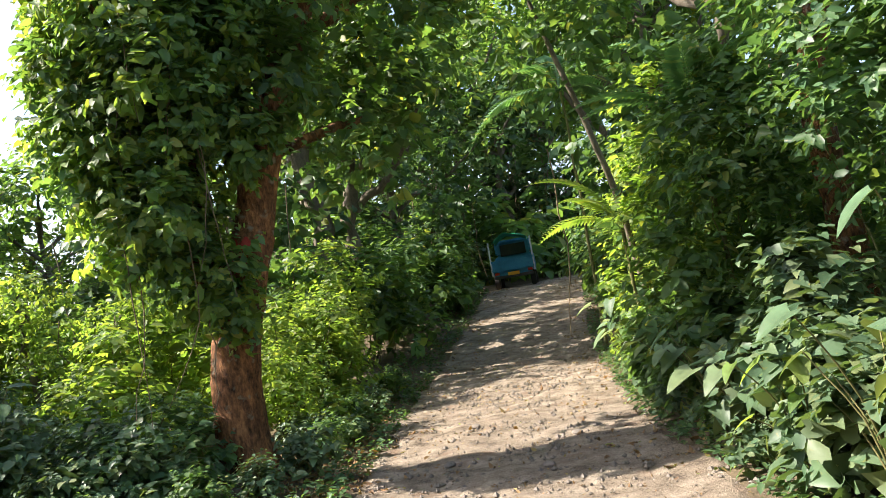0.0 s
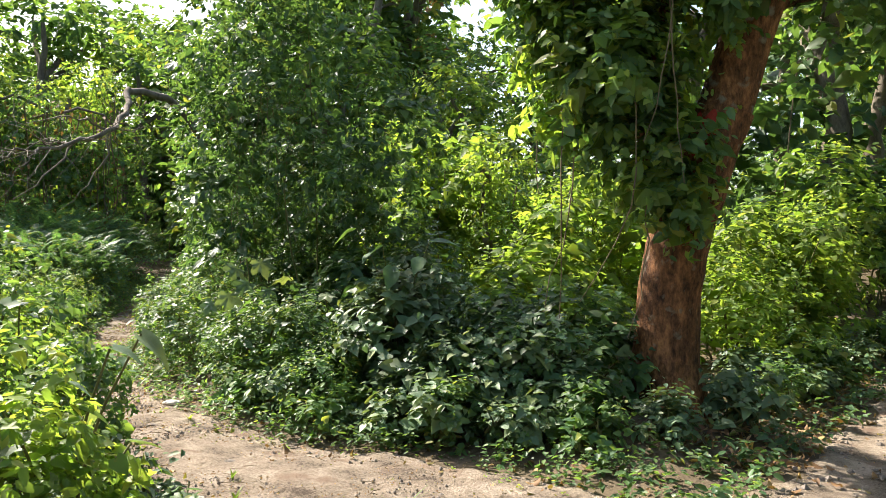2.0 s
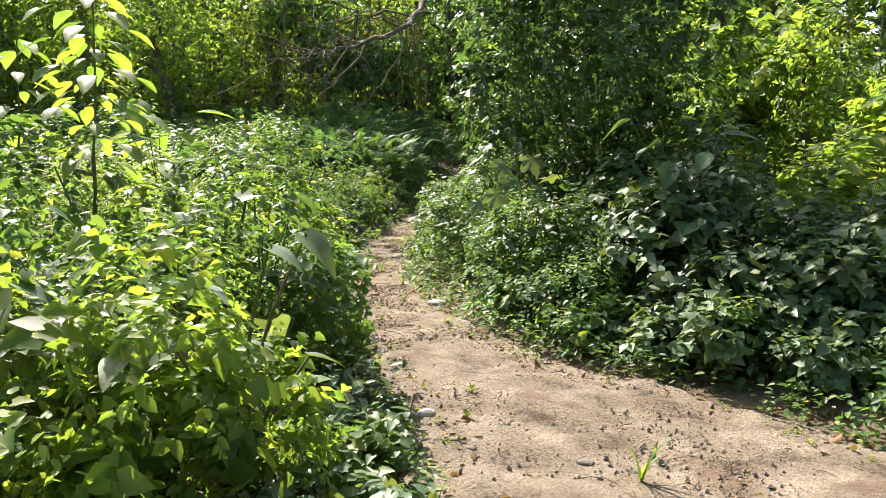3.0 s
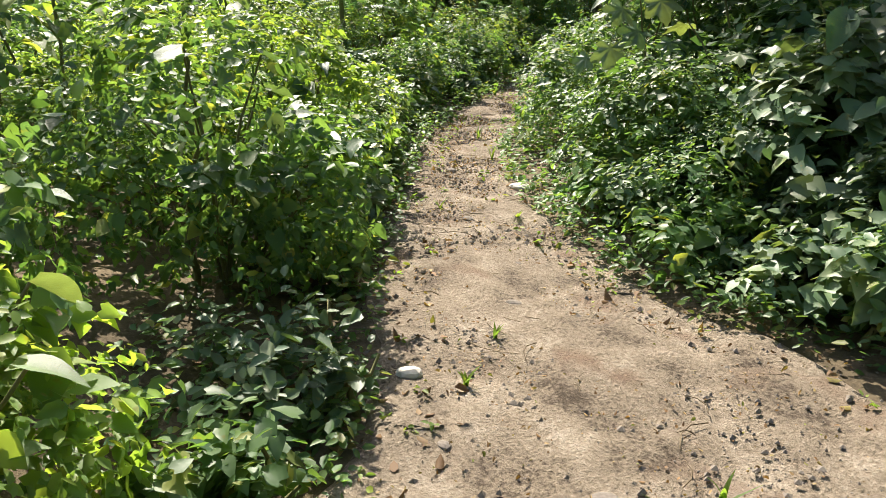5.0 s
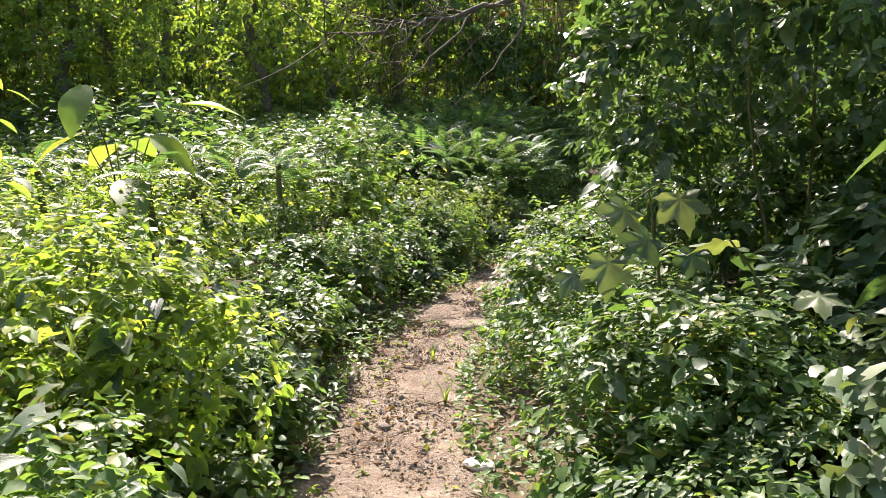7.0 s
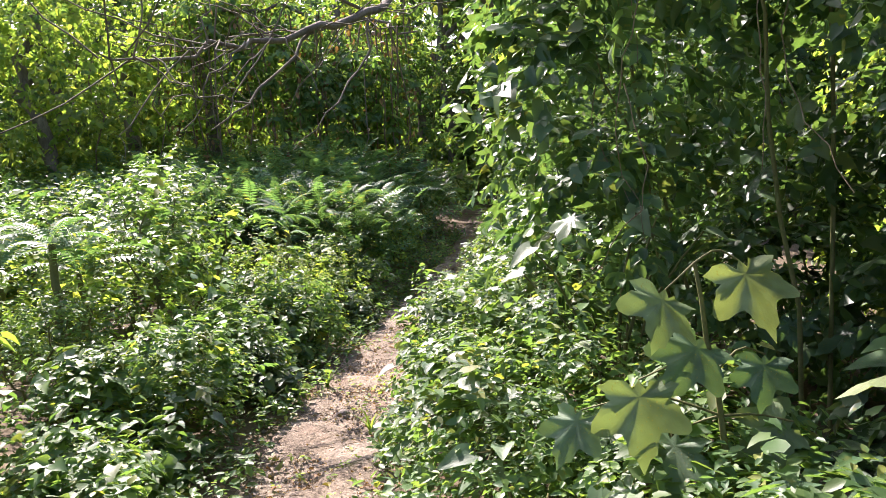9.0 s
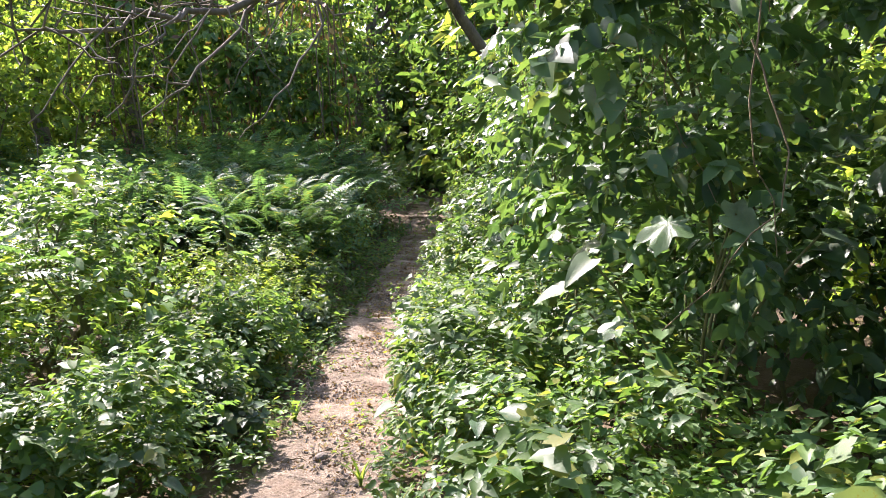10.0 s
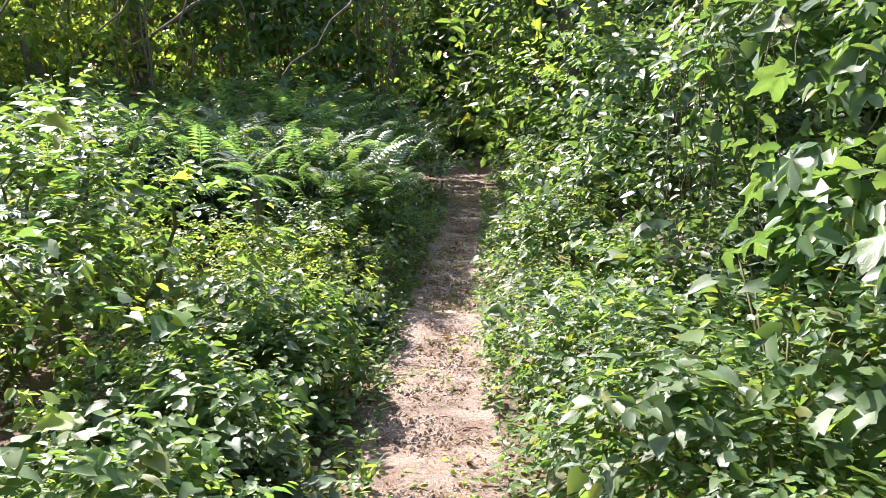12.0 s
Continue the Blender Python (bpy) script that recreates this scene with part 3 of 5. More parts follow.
        hang.append(curve([(x, y, z, 0.006), (x + gen.normal(0, 0.06), y, z - l * 0.5, 0.005), (x + gen.normal(0, 0.1), y - 0.02, max(0.3, z - l), 0.003)], 8, 0.012, gen))
    for q in hang:
        part("vine", tubes("vine", [q], VINE_BROWN, 5), tree)
    return tagged(tree, "leaning tree with reddish bark, its crown smothered in creepers", "tree")


big_tree()


# ---- trees of the wood ----
def wood_tree(seed, h, spread, n, leaf, kind, mat, bark=None, curtain=True, clear=0.35, name="tree"):
    """A tree built at the origin: trunk, limbs, ragged crown, hanging creepers."""
    gen = np.random.default_rng(300 + seed)
    tree = new(name)
    bark = bark or BARK_GREY
    lx, ly = gen.normal(0, 0.4, 2)
    r = 0.06 + 0.018 * h
    part("trunk", tubes("trunk", [curve([(0, 0, -0.3, r * 1.4), (0, 0, 0.4, r), (lx * 0.9, ly * 0.2, h * 0.25, r * 0.9), (lx * 0.3, ly * 0.6, h * 0.5, r * 0.7), (lx, ly, h * 0.85, r * 0.3)], 16, 0.05, gen)], bark, 9), tree)
    lumps = []
    for _ in range(7):
        a, z = gen.random() * 6.28, h * (clear + 0.5 * gen.random())
        q = spread * (0.5 + 0.5 * gen.random())
        tip = (math.cos(a) * q + lx, math.sin(a) * q + ly, min(h * 0.97, z + 0.25 * h * gen.random()))
        part("limb", tubes("limb", [curve([(lx * z / h, ly * z / h, z * 0.9, r * 0.5), (tip[0] * 0.5, tip[1] * 0.5, z + 0.05 * h, r * 0.35), (*tip, r * 0.1)], 8, 0.03, gen)], bark, 6), tree)
        for s in range(3):
            lumps.append((tip[0] * (0.5 + 0.25 * s) + gen.normal(0, 0.25), tip[1] * (0.5 + 0.25 * s) + gen.normal(0, 0.25), tip[2] + gen.normal(0, 0.3), spread * (0.18 + 0.17 * gen.random())))
    lumps.append((lx, ly, h * 0.9, spread * 0.4))
    if curtain:
        for s in range(9):
            lumps.append((gen.normal(0, 0.12), gen.normal(0, 0.12), h * (0.04 + 0.065 * s), spread * (0.11 + 0.06 * gen.random())))
        for _ in range(14):
            a, q = gen.random() * 6.28, spread * (0.55 + 0.35 * gen.random())
            top = h * (clear + 0.25 * gen.random())
            for s in range(4):
                lumps.append((math.cos(a) * q + gen.normal(0, 0.1), math.sin(a) * q + gen.normal(0, 0.1), max(0.3, top - s * h * 0.13), spread * (0.10 + 0.08 * gen.random())))
    v, f = mound(gen, lumps, n, leaf, kind, 0.5, hang=0.4)
    tagged(part("crown", mesh_of("crown", v, f, mat), tree), kind="stuff")
    if curtain:
        hang = []
        for _ in range(22):
            a, q = gen.random() * 6.28, spread * (0.4 + 0.55 * gen.random())
            x, y, z = math.cos(a) * q, math.sin(a) * q, h * (0.4 + 0.3 * gen.random())
            hang.append(curve([(x, y, z, 0.015), (x + gen.normal(0, 0.12), y + gen.normal(0, 0.12), z * 0.5, 0.012), (x + gen.normal(0, 0.15), y + gen.normal(0, 0.15), 0.1, 0.008)], 7, 0.03, gen))
        for q in hang[:4]:
            part("vine", tubes("vine", [q], VINE_BROWN, 4), tree)
    return tree


def plant(proto, spots, label, category, group):
    """Copies of a prototype at (x, y, turn, scale), tagged; the first spot takes the prototype itself."""
    tagged(proto, label, category, group)
    spots = [q for q in spots if edge(q[0], q[1])[0] > 0.5]
    for i, (x, y, turn, s) in enumerate(spots):
        m = pose(x, y, gz(x, y), 0, 0, turn)
        if i == 0:
            proto.matrix_basis = m
            proto.scale = (s, s, s)
        else:
            copy_thing(proto, m).scale = (s, s, s)


CREEPER_TREE = "forest tree draped to the ground in green creepers"
plant(wood_tree(1, 7.5, 2.6, 4000, 0.24, "oval", LEAF_MID), [(-21.5, 5.5, 0, 0.58), (-21, 11.5, 80, 0.56), (-26.5, 13.0, 190, 0.8), (-15.5, 19.5, 30, 1.05), (-20.5, -1, 140, 0.6), (-8, 21, 10, 0.72), (-16.2, 16.9, 30, 1.0), (-14.1, 18.3, 75, 1.25), (-24.2, 19.2, 20, 0.95), (-16.5, 25.0, 100, 1.2), (-19.0, 26.0, 100, 1.25), (-21.5, 24.0, 10, 1.2), (-30.0, 21.5, 40, 1.35), (-33.0, 14.0, 90, 1.35), (-27.0, 26.0, 200, 1.3), (-20.5, 30.0, 260, 1.3), (-24.0, 28.5, 320, 1.3), (-27.0, 17.0, 60, 1.2)], CREEPER_TREE, "tree", "creeper-clad forest trees")
plant(wood_tree(2, 9, 2.9, 3200, 0.26, "oval", LEAF_MID), [(-23, 8.8, 20, 0.58), (-16.4, 18.6, 120, 0.9), (-25.5, 2, 0, 0.75), (-11.5, 18.5, 70, 0.62), (-18, -6, 0, 1), (-4.5, 24, 200, 1.05), (-18.0, 18.6, 10, 1.15), (-23.8, 13.2, 250, 0.62), (-17.5, 23.0, 170, 1.1), (-28.5, 11.0, 0, 1.15), (-28.0, 5.0, 120, 1.15), (-30.0, 15.0, 45, 1.2)], CREEPER_TREE, "tree", "creeper-clad forest trees")
plant(wood_tree(3, 6, 2.4, 3600, 0.20, "oval", LEAF_LIGHT), [(-20.6, 8.2, 0, 0.62), (-20.5, 2.4, 60, 0.66), (-13.5, 16.2, 130, 0.85), (-23, 12.0, 0, 0.8), (-9.5, 17, 250, 0.72), (-26.5, 22.0, 0, 1.3), (-24.8, 24.5, 90, 1.35), (-20.3, 22.4, 200, 1.2)], CREEPER_TREE, "tree", "creeper-clad forest trees")
plant(wood_tree(7, 8, 2.6, 3000, 0.20, "oval", LEAF_DRY, curtain=False, clear=0.4), [(-14.9, 21.4, 0, 1.3)], "half-dead forest tree with withered brown leaves", "tree", "creeper-clad forest trees")
ROAD_TREE = "tall broadleaved tree overhanging the earth road"
plant(wood_tree(4, 9.5, 3.4, 4200, 0.27, "oval", LEAF_MID, curtain=False, clear=0.3), [(-1.6, 20, 0, 1), (5.2, 20, 100, 1), (-1.5, 29, 200, 1), (6.9, 25.5, 60, 1), (2.0, 38, 10, 1.2), (-2.6, 17.2, 140, 1.05), (4.9, 16.6, 220, 1.0), (0.2, 44, 20, 1.5), (5.6, 46.5, 90, 1.5)], ROAD_TREE, "tree", "trees along the road")
# the copy at (-0.9, 26.8) is added to put the truck in shade
plant(wood_tree(5, 8, 3.0, 3000, 0.27, "heart", LEAF_DARK), [(5.0, 13.5, 0, 1), (-4.5, 15.5, 60, 0.95), (6.8, 23, 110, 1), (-0.5, 36.5, 0, 1.1), (0.2, 31, 90, 0.8), (3.0, 35.5, 45, 1.1), (-0.9, 26.8, 200, 0.85), (5.5, 38.5, 0, 1.2)], "dark creeper-laden tree beside the earth road", "tree", "trees along the road")
# copies at negative y are unseen, added behind the camera for shade
plant(wood_tree(6, 10, 4.0, 2200, 0.44, "oval", LEAF_MID, curtain=False), [(-10, -8, 0, 1), (-2.5, -9, 60, 1), (8, -7, 100, 1), (11, 3, 0, 1.1), (12, 12, 30, 1.1), (14, 22, 0, 1.1), (-15, 32, 10, 0.8), (-28, 8, 0, 1.1), (-34, 20, 70, 0.7), (-4, 40, 0, 1.2), (5, 44, 0, 1.2)], "tall loose-crowned forest tree, some copies unseen and added for shade", "tree", "far forest trees")


# ---- big vine-clad shrub between road and footpath ----
OVERHANG = [(-0.9, -0.8, 2.9, 0.45), (-0.3, -1.05, 3.2, 0.5), (0.4, -1.0, 3.0, 0.5), (-1.4, -0.4, 3.0, 0.45), (0.9, -0.7, 2.6, 0.5), (0.1, -1.1, 2.4, 0.42), (-0.6, -0.9, 2.2, 0.4), (-1.2, -0.6, 2.3, 0.4), (0.6, -1.0, 1.9, 0.4), (0.0, -0.5, 3.9, 0.7), (-0.8, -0.2, 3.8, 0.6),
            (-0.9, -0.75, 1.45, 0.42), (-1.3, -0.4, 1.0, 0.48), (-1.5, 0.0, 1.8, 0.5), (-0.55, -0.85, 0.95, 0.36), (-1.1, -0.6, 1.8, 0.4), (-1.5, -0.1, 0.7, 0.45), (-0.2, -1.0, 1.9, 0.3), (0.9, -0.9, 1.6, 0.35), (1.2, -0.5, 2.1, 0.45)]
bush((-5.95, 8.25), (1.5, 1.4, 4.3), 19000, 0.072, "oval", LEAF_DARK, "tall dark shrub smothered in lobed-leaf vines beside the footpath", seed=1, lumps=[q for q in heap(np.random.default_rng(1001), 1.2, 1.1, 4.1, 34, 0.36, 0.62) if q[2] > 1.3 or q[1] > 0.1] + OVERHANG, top=9, broad=4200, broad_size=1.1, extra=[("lobed", 420, 0.145, LEAF_DARK), ("heart", 120, 0.11, LEAF_BIG)], name="shrub", category="shrub", hang=0.8, up=0.35)
# LEAF_DARK here paints in the shade of a hollow between the shrubs
bush((-8.15, 9.5), (1.1, 1.0, 3.2), 8500, 0.075, "oval", LEAF_DARK, "tall leafy shrub with hanging vines by the footpath", seed=2, count=26, broad=2200, broad_size=1.15, extra=[("heart", 90, 0.10, LEAF_BIG)], name="shrub", category="shrub", top=3, hang=0.3)
bush((-10.4, 11.4), (1.4, 1.2, 3.4), 9000, 0.09, "oval", LEAF_DARK, "tall leafy shrub with hanging vines by the footpath", seed=3, count=24, name="shrub", category="shrub", hang=0.3)
bush((-13.3, 14.4), (1.5, 1.3, 3.6), 6000, 0.14, "oval", LEAF_MID, "tall leafy shrub with hanging vines by the footpath", seed=4, count=20, name="shrub", category="shrub", hang=0.3)
gen = np.random.default_rng(66)
for shrub_, lo, hi, w in ((bpy.data.objects["shrub"], 0.5, 3.6, 1.35), (bpy.data.objects["shrub.001"], 0.4, 2.8, 1.05)):
    for k in range(30):
        a = math.radians(170 + 130 * gen.random())
        x, y = math.cos(a) * w * (0.72 + 0.2 * gen.random()), math.sin(a) * w * (0.72 + 0.2 * gen.random())
        z1 = lo + (hi - lo) * (0.3 + 0.5 * gen.random())
        z0 = z1 - 0.4 - 0.6 * gen.random()
        part("vine", tubes("vine", [curve([(x, y, z1, 0.003), (x + gen.normal(0, 0.06), y + gen.normal(0, 0.06), (z0 + z1) / 2, 0.0025), (x + gen.normal(0, 0.10), y + gen.normal(0, 0.10), z0, 0.0015)], 12, 0.008, gen)], VINE_BROWN, 4), shrub_)
# low plants in front of the tree and along the footpath's far edge
DARK_BROAD = "low dark broad-leaved bush under the leaning tree"
for i, (x, y, rx_, h, n) in enumerate([(-3.0, 7.3, 0.9, 1.0, 4200), (-3.9, 7.1, 0.9, 1.15, 4200), (-2.75, 6.75, 0.5, 0.5, 1800), (-4.75, 7.15, 0.8, 1.1, 3800), (-3.2, 6.5, 0.7, 0.5, 2600)]):
    bush((x, y), (rx_, rx_ * 0.8, h), n, 0.085, "heart", LEAF_BIG if i in (1, 2, 4) else LEAF_DARK, DARK_BROAD, "bushes under the tree", 20 + i, extra=[("heart", 70, 0.15, LEAF_DARK), ("oval", 30, 0.10, LEAF_MID)])
HERB = "leafy green weeds spilling over the footpath edge"
for i, (x, y, rx_, h, n) in enumerate([(-4.25, 6.35, 0.55, 0.6, 4200), (-4.85, 6.6, 0.65, 0.8, 4800), (-5.6, 6.6, 0.75, 0.75, 5200), (-6.5, 6.9, 0.75, 0.85, 5200), (-7.3, 7.6, 0.75, 0.95, 5200), (-8.3, 8.1, 0.7, 0.8, 4800), (-9.3, 9.1, 0.7, 0.75, 4200), (-10.8, 10.4, 0.8, 0.9, 3600), (-12.6, 12.2, 0.9, 1.0, 3000), (-6.1, 4.65, 0.5, 0.55, 3200), (-7.3, 5.2, 0.55, 0.6, 3600), (-8.55, 6.05, 0.55, 0.6, 3600), (-10.1, 7.35, 0.6, 0.65, 3600), (-11.8, 8.85, 0.6, 0.7, 3000), (-9.3, 6.7, 0.5, 0.5, 3000)]):
    bush((x, y), (rx_, rx_, h), int(n * 1.15), 0.043, "oval", LEAF_MID, HERB, "weeds on the footpath's edge", 40 + i, broad=750, extra=[("heart", 70, 0.085, LEAF_BIG)])
# near thicket on the other side of the footpath
NEAR = "sunlit tangle of broad-leaved weeds and creepers"
for i, (x, y, rx_, h, n) in enumerate([(-2.7, 2.9, 0.75, 0.95, 6500), (-4.3, 3.7, 0.9, 1.3, 7500), (-3.6, 2.6, 0.9, 1.0, 5000), (-1.75, 2.0, 0.6, 0.7, 4500), (-5.6, 4.2, 0.85, 1.15, 6500), (-1.9, 0.9, 0.7, 0.9, 4000), (-4.9, 2.7, 1.0, 1.3, 5000)]):
    # bushes 1, 2 and 6 get a darker green in place of shade
    bush((x, y), (rx_, rx_, h), int(n * 1.0), 0.044, "oval", LEAF_MID if i in (1, 2, 6) else LEAF_LIGHT, NEAR, "weeds of the clearing", 60 + i, broad=1000, up=0.3, hang=0.5, extra=[("heart", 75, 0.10, LEAF_BIG)])
# the clearing: a rolling field of weeds
def field_proto(seed, n, leaf, mat, kind="oval", broad=0):
    gen = np.random.default_rng(500 + seed)
    thing = new("bush")
    lumps = heap(gen, 1.0, 1.0, 1.0, 14, 0.25, 0.45)
    v, f = mound(gen, lumps, n, leaf, kind, 0.7)
    tagged(part("foliage", mesh_of("foliage", v, f, mat), thing), kind="stuff")
    if broad:
        v, f = mound(gen, lumps, 750, leaf * 1.6, "heart", 0.7, 0.5, inner=0.9)
        tagged(part("broad_foliage", mesh_of("broad_foliage", v, f, mat), thing), kind="stuff")
    for s in stems_for(gen, lumps, 4):
        part("stem", tubes("stem", [s], STEM_GREEN, 4), thing)
    large_leaves(thing, gen, lumps, broad, 0.095, "heart", LEAF_BIG, (-60, 0), 0.0)
    return thing


gen = np.random.default_rng(77)
spots = [[], [], [], []]
for gx in np.arange(-15.6, -5.5, 1.2):
    for gy in np.arange(0.6, 15, 1.2):
        x, y = gx + gen.normal(0, 0.25), gy + gen.normal(0, 0.25)
        side = edge(x, y, PATH_LINE)[0]
        j = int(np.argmin(np.hypot(PATH_LINE[:, 0] - x, PATH_LINE[:, 1] - y)))
        south = y < PATH_LINE[j, 1] or x < PATH_LINE[j, 0] - 0.2
        if side < 0.62 or not south or side > 8.5:
            continue
        far = side > 3.1
        s = min(1.2, 0.16 + 0.50 * side) * (0.60 + 0.62 * gen.random())
        spots[(2 if far else 0) + int(gen.random() < 0.4)].append((x, y, gen.random() * 360, s))
FIELD = "rounded mound of sunlit weeds and creepers in the clearing"
plant(field_proto(1, 4600, 0.043, LEAF_LIGHT, broad=8), spots[0], FIELD, "bush", "weeds of the clearing")
plant(field_proto(2, 4300, 0.045, LEAF_MID, "oval", broad=8), spots[1], FIELD, "bush", "weeds of the clearing")
plant(field_proto(3, 1900, 0.095, LEAF_MID), spots[2], FIELD, "bush", "weeds of the clearing")
plant(field_proto(4, 1900, 0.14, LEAF_FERN, "narrow"), spots[3], FIELD, "bush", "weeds of the clearing")

# ---- right bank of the road ----
bush((3.3, 8.6), (1.5, 1.6, 4.6), 12000, 0.12, "oval", LEAF_MID, "tall creeper-covered shrub on the road bank", seed=90, count=34, name="shrub", category="shrub", hang=0.3, extra=[("heart", 120, 0.20, LEAF_MID)], top=9)
bush((3.5, 11.5), (1.4, 1.5, 4.2), 8000, 0.14, "oval", LEAF_LIGHT, "tall sunlit shrub on the road bank", seed=91, count=28, name="shrub", category="shrub", top=9)
bush((3.9, 6.0), (1.4, 1.5, 5.0), 10000, 0.13, "oval", LEAF_DARK, "tall dark shrub on the road bank", seed=92, count=30, name="shrub", category="shrub", top=9)
for i, (x, y, rx_, h, n, l) in enumerate([(2.5, 8.6, 0.7, 0.9, 2600, 0.13), (2.4, 7.3, 0.6, 0.8, 2600, 0.13), (2.6, 6.0, 0.7, 1.1, 2600, 0.14), (2.15, 4.6, 0.6, 0.95, 1800, 0.15), (2.2, 3.3, 0.5, 1.1, 1300, 0.15), (2.8, 10.4, 0.7, 1.3, 2600, 0.13), (3.4, 13.4, 0.9, 1.8, 2600, 0.15), (4.2, 16.5, 1.0, 2.0, 2600, 0.17), (4.7, 20.5, 1.1, 2.2, 2200, 0.18)]):
    bush((x, y), (rx_, rx_, h), n, l, "heart", LEAF_BIG if i in (3, 4, 2) else LEAF_MID, "heart-leaved weeds on the road bank", "weeds on the road bank", 95 + i)
# ---- behind the leaning tree, on the road's other side ----
for i, (x, y, rx_, h, n, l, mt) in enumerate([(-2.3, 9.6, 0.9, 1.7, 6800, 0.075, LEAF_LIGHT), (-2.2, 11.4, 1.0, 2.3, 6800, 0.085, LEAF_LIGHT), (-1.9, 13.4, 1.1, 2.8, 6000, 0.105, LEAF_LIGHT), (-1.7, 16.0, 1.2, 3.0, 4000, 0.16, LEAF_MID), (-1.0, 18.8, 1.2, 3.2, 3400, 0.17, LEAF_MID), (-0.2, 22, 1.2, 2.2, 2800, 0.18, LEAF_MID), (0.6, 25.5, 1.2, 2.2, 2600, 0.18, LEAF_MID),
                                          (-4.0, 9.4, 1.2, 1.8, 6500, 0.085, LEAF_LIGHT), (-4.3, 11.8, 1.3, 2.4, 4500, 0.13, LEAF_LIGHT), (-6.3, 11.0, 1.3, 2.6, 4500, 0.13, LEAF_LIGHT), (-7.3, 13.5, 1.5, 3.2, 4500, 0.15, LEAF_MID), (-5.0, 14.0, 1.5, 2.8, 4500, 0.15, LEAF_LIGHT)]):
    bush((x, y), (rx_, rx_, h), int(n * 0.5), l * 1.2, "heart" if i % 2 else "oval", mt, "sunlit thicket behind the leaning tree", "thicket behind the tree", 120 + i)

# ---- forest edge: dense understorey that closes the view ----
plant(field_proto(7, 1500, 0.10, LEAF_MID), [(x, y, a, s) for x, y, a, s in [(-22.5, 3.5, 0, 2.2), (-23, 7, 50, 2.2), (-22.5, 10.5, 90, 2.2), (-24, 14, 70, 2.0), (-15.5, 18.0, 200, 2.6), (-13, 18.5, 0, 2.8), (-20.5, 0, 40, 2.8), (-19, -4, 90, 2.8), (-18, 21, 30, 3),
      (-9.5, 19.5, 0, 3.0), (-6.5, 19, 66, 3.0), (-4, 20.5, 20, 2.8), (-7, 16.3, 200, 2.2), (-20.5, 20.2, 130, 2.2), (-28, 24.5, 0, 2.4), (-25, 20.2, 10, 1.4), (-24.2, 23.6, 10, 2.2), (-22.0, 16.8, 80, 1.0), (-20.2, 15.6, 10, 1.1)]], "dense shady thicket along the forest edge", "bush", "forest-edge thickets")
plant(field_proto(8, 1500, 0.11, LEAF_MID), [(x, y, a, s) for x, y, a, s in [(6.2, 9.5, 0, 2.8), (6, 14.5, 60, 2.8), (6.8, 19, 10, 2.8), (7, 25, 100, 2.4), (9.5, 31, 0, 2.6), (4.5, 37, 0, 3.6), (8.0, 41, 90, 3.6), (1.0, 31, 30, 1.9), (2.2, 33.2, 0, 2.4), (4.0, 34.6, 0, 2.2), (14, 36, 0, 3.5), (-2.5, 26, 150, 2.8), (-2.8, 22.5, 0, 2.6), (-1.2, 33, 45, 2.8), (6, 5.5, 0, 2.6), (5.5, 1.5, 90, 2.4), (4.6, -2.5, 0, 2.2), (-3.8, -1.5, 70, 2), (-5.5, -4, 0, 2.6), (-2.6, -5.5, 10, 1.8), (-9, -3.5, 0, 2.4), (-13, -4, 90, 2.6), (-4.6, 0.6, 0, 1.4), (-7, -0.6, 45, 1.8)]], "leafy thicket crowding the wood's edge", "bush", "forest-edge thickets")
plant(field_proto(9, 1300, 0.14, LEAF_MID), [(-31 + 2 * math.cos(k), -2 + 5 * k, 40 * k, 6.0) for k in range(7)] + [(-26 + 5 * k, 34 + 2 * math.sin(k * 2), 70 * k, 4.8) for k in range(7)] + [(12.5, -6 + 6.5 * k, 50 * k, 4.6) for k in range(0, 9, 2)] + [(-24 + 9 * k, -13, 80 * k, 5) for k in range(4)] + [(16, 50, 0, 5), (8, 52, 0, 5), (22, 58, 30, 5.5), (0, 50, 0, 5)], "high green thicket closing off the wood", "bush", "far thickets")


# ---- creeper-draped stumps and vine curtains that wall the clearing ----
def creeper_stump(seed, h, r, n, mat, leaf=0.12):
    gen = np.random.default_rng(900 + seed)
    t = new("creeper_stump")
    part("trunk", tubes("trunk", [curve([(0, 0, -0.2, 0.14), (0.16, -0.1, h * 0.35, 0.10), (-0.08, 0.12, h * 0.65, 0.08), (0, 0.05, h * 0.85, 0.05)], 11, 0.045, gen)], BARK_GREY, 8), t)
    lumps = []
    for col in range(4):
        a = 1.57 * col + gen.normal(0, 0.4)
        q, top = r * (0.45 + 0.35 * gen.random()), h * (0.8 + 0.2 * gen.random())
        z = 0.15
        while z < top:
            lumps.append((math.cos(a) * q + gen.normal(0, 0.08), math.sin(a) * q + gen.normal(0, 0.08), z, r * (0.42 + 0.22 * gen.random())))
            z += r * 0.5
    v, f = mound(gen, lumps, n, leaf, "oval", 0.15, hang=0.8)
    tagged(part("creeper", mesh_of("creeper", v, f, mat), t), kind="stuff")
    for _ in range(3):
        a = gen.random() * 6.28
        x, y, z = math.cos(a) * r * 1.05, math.sin(a) * r * 1.05, h * (0.7 + 0.3 * gen.random())
        part("vine", tubes("vine", [curve([(x, y, z, 0.012), (x * 1.05 + gen.normal(0, 0.05), y * 1.05, z * 0.5, 0.010), (x + gen.normal(0, 0.25), y, 0.05, 0.008)], 10, 0.05, gen)], VINE_BROWN, 4), t)
    return t


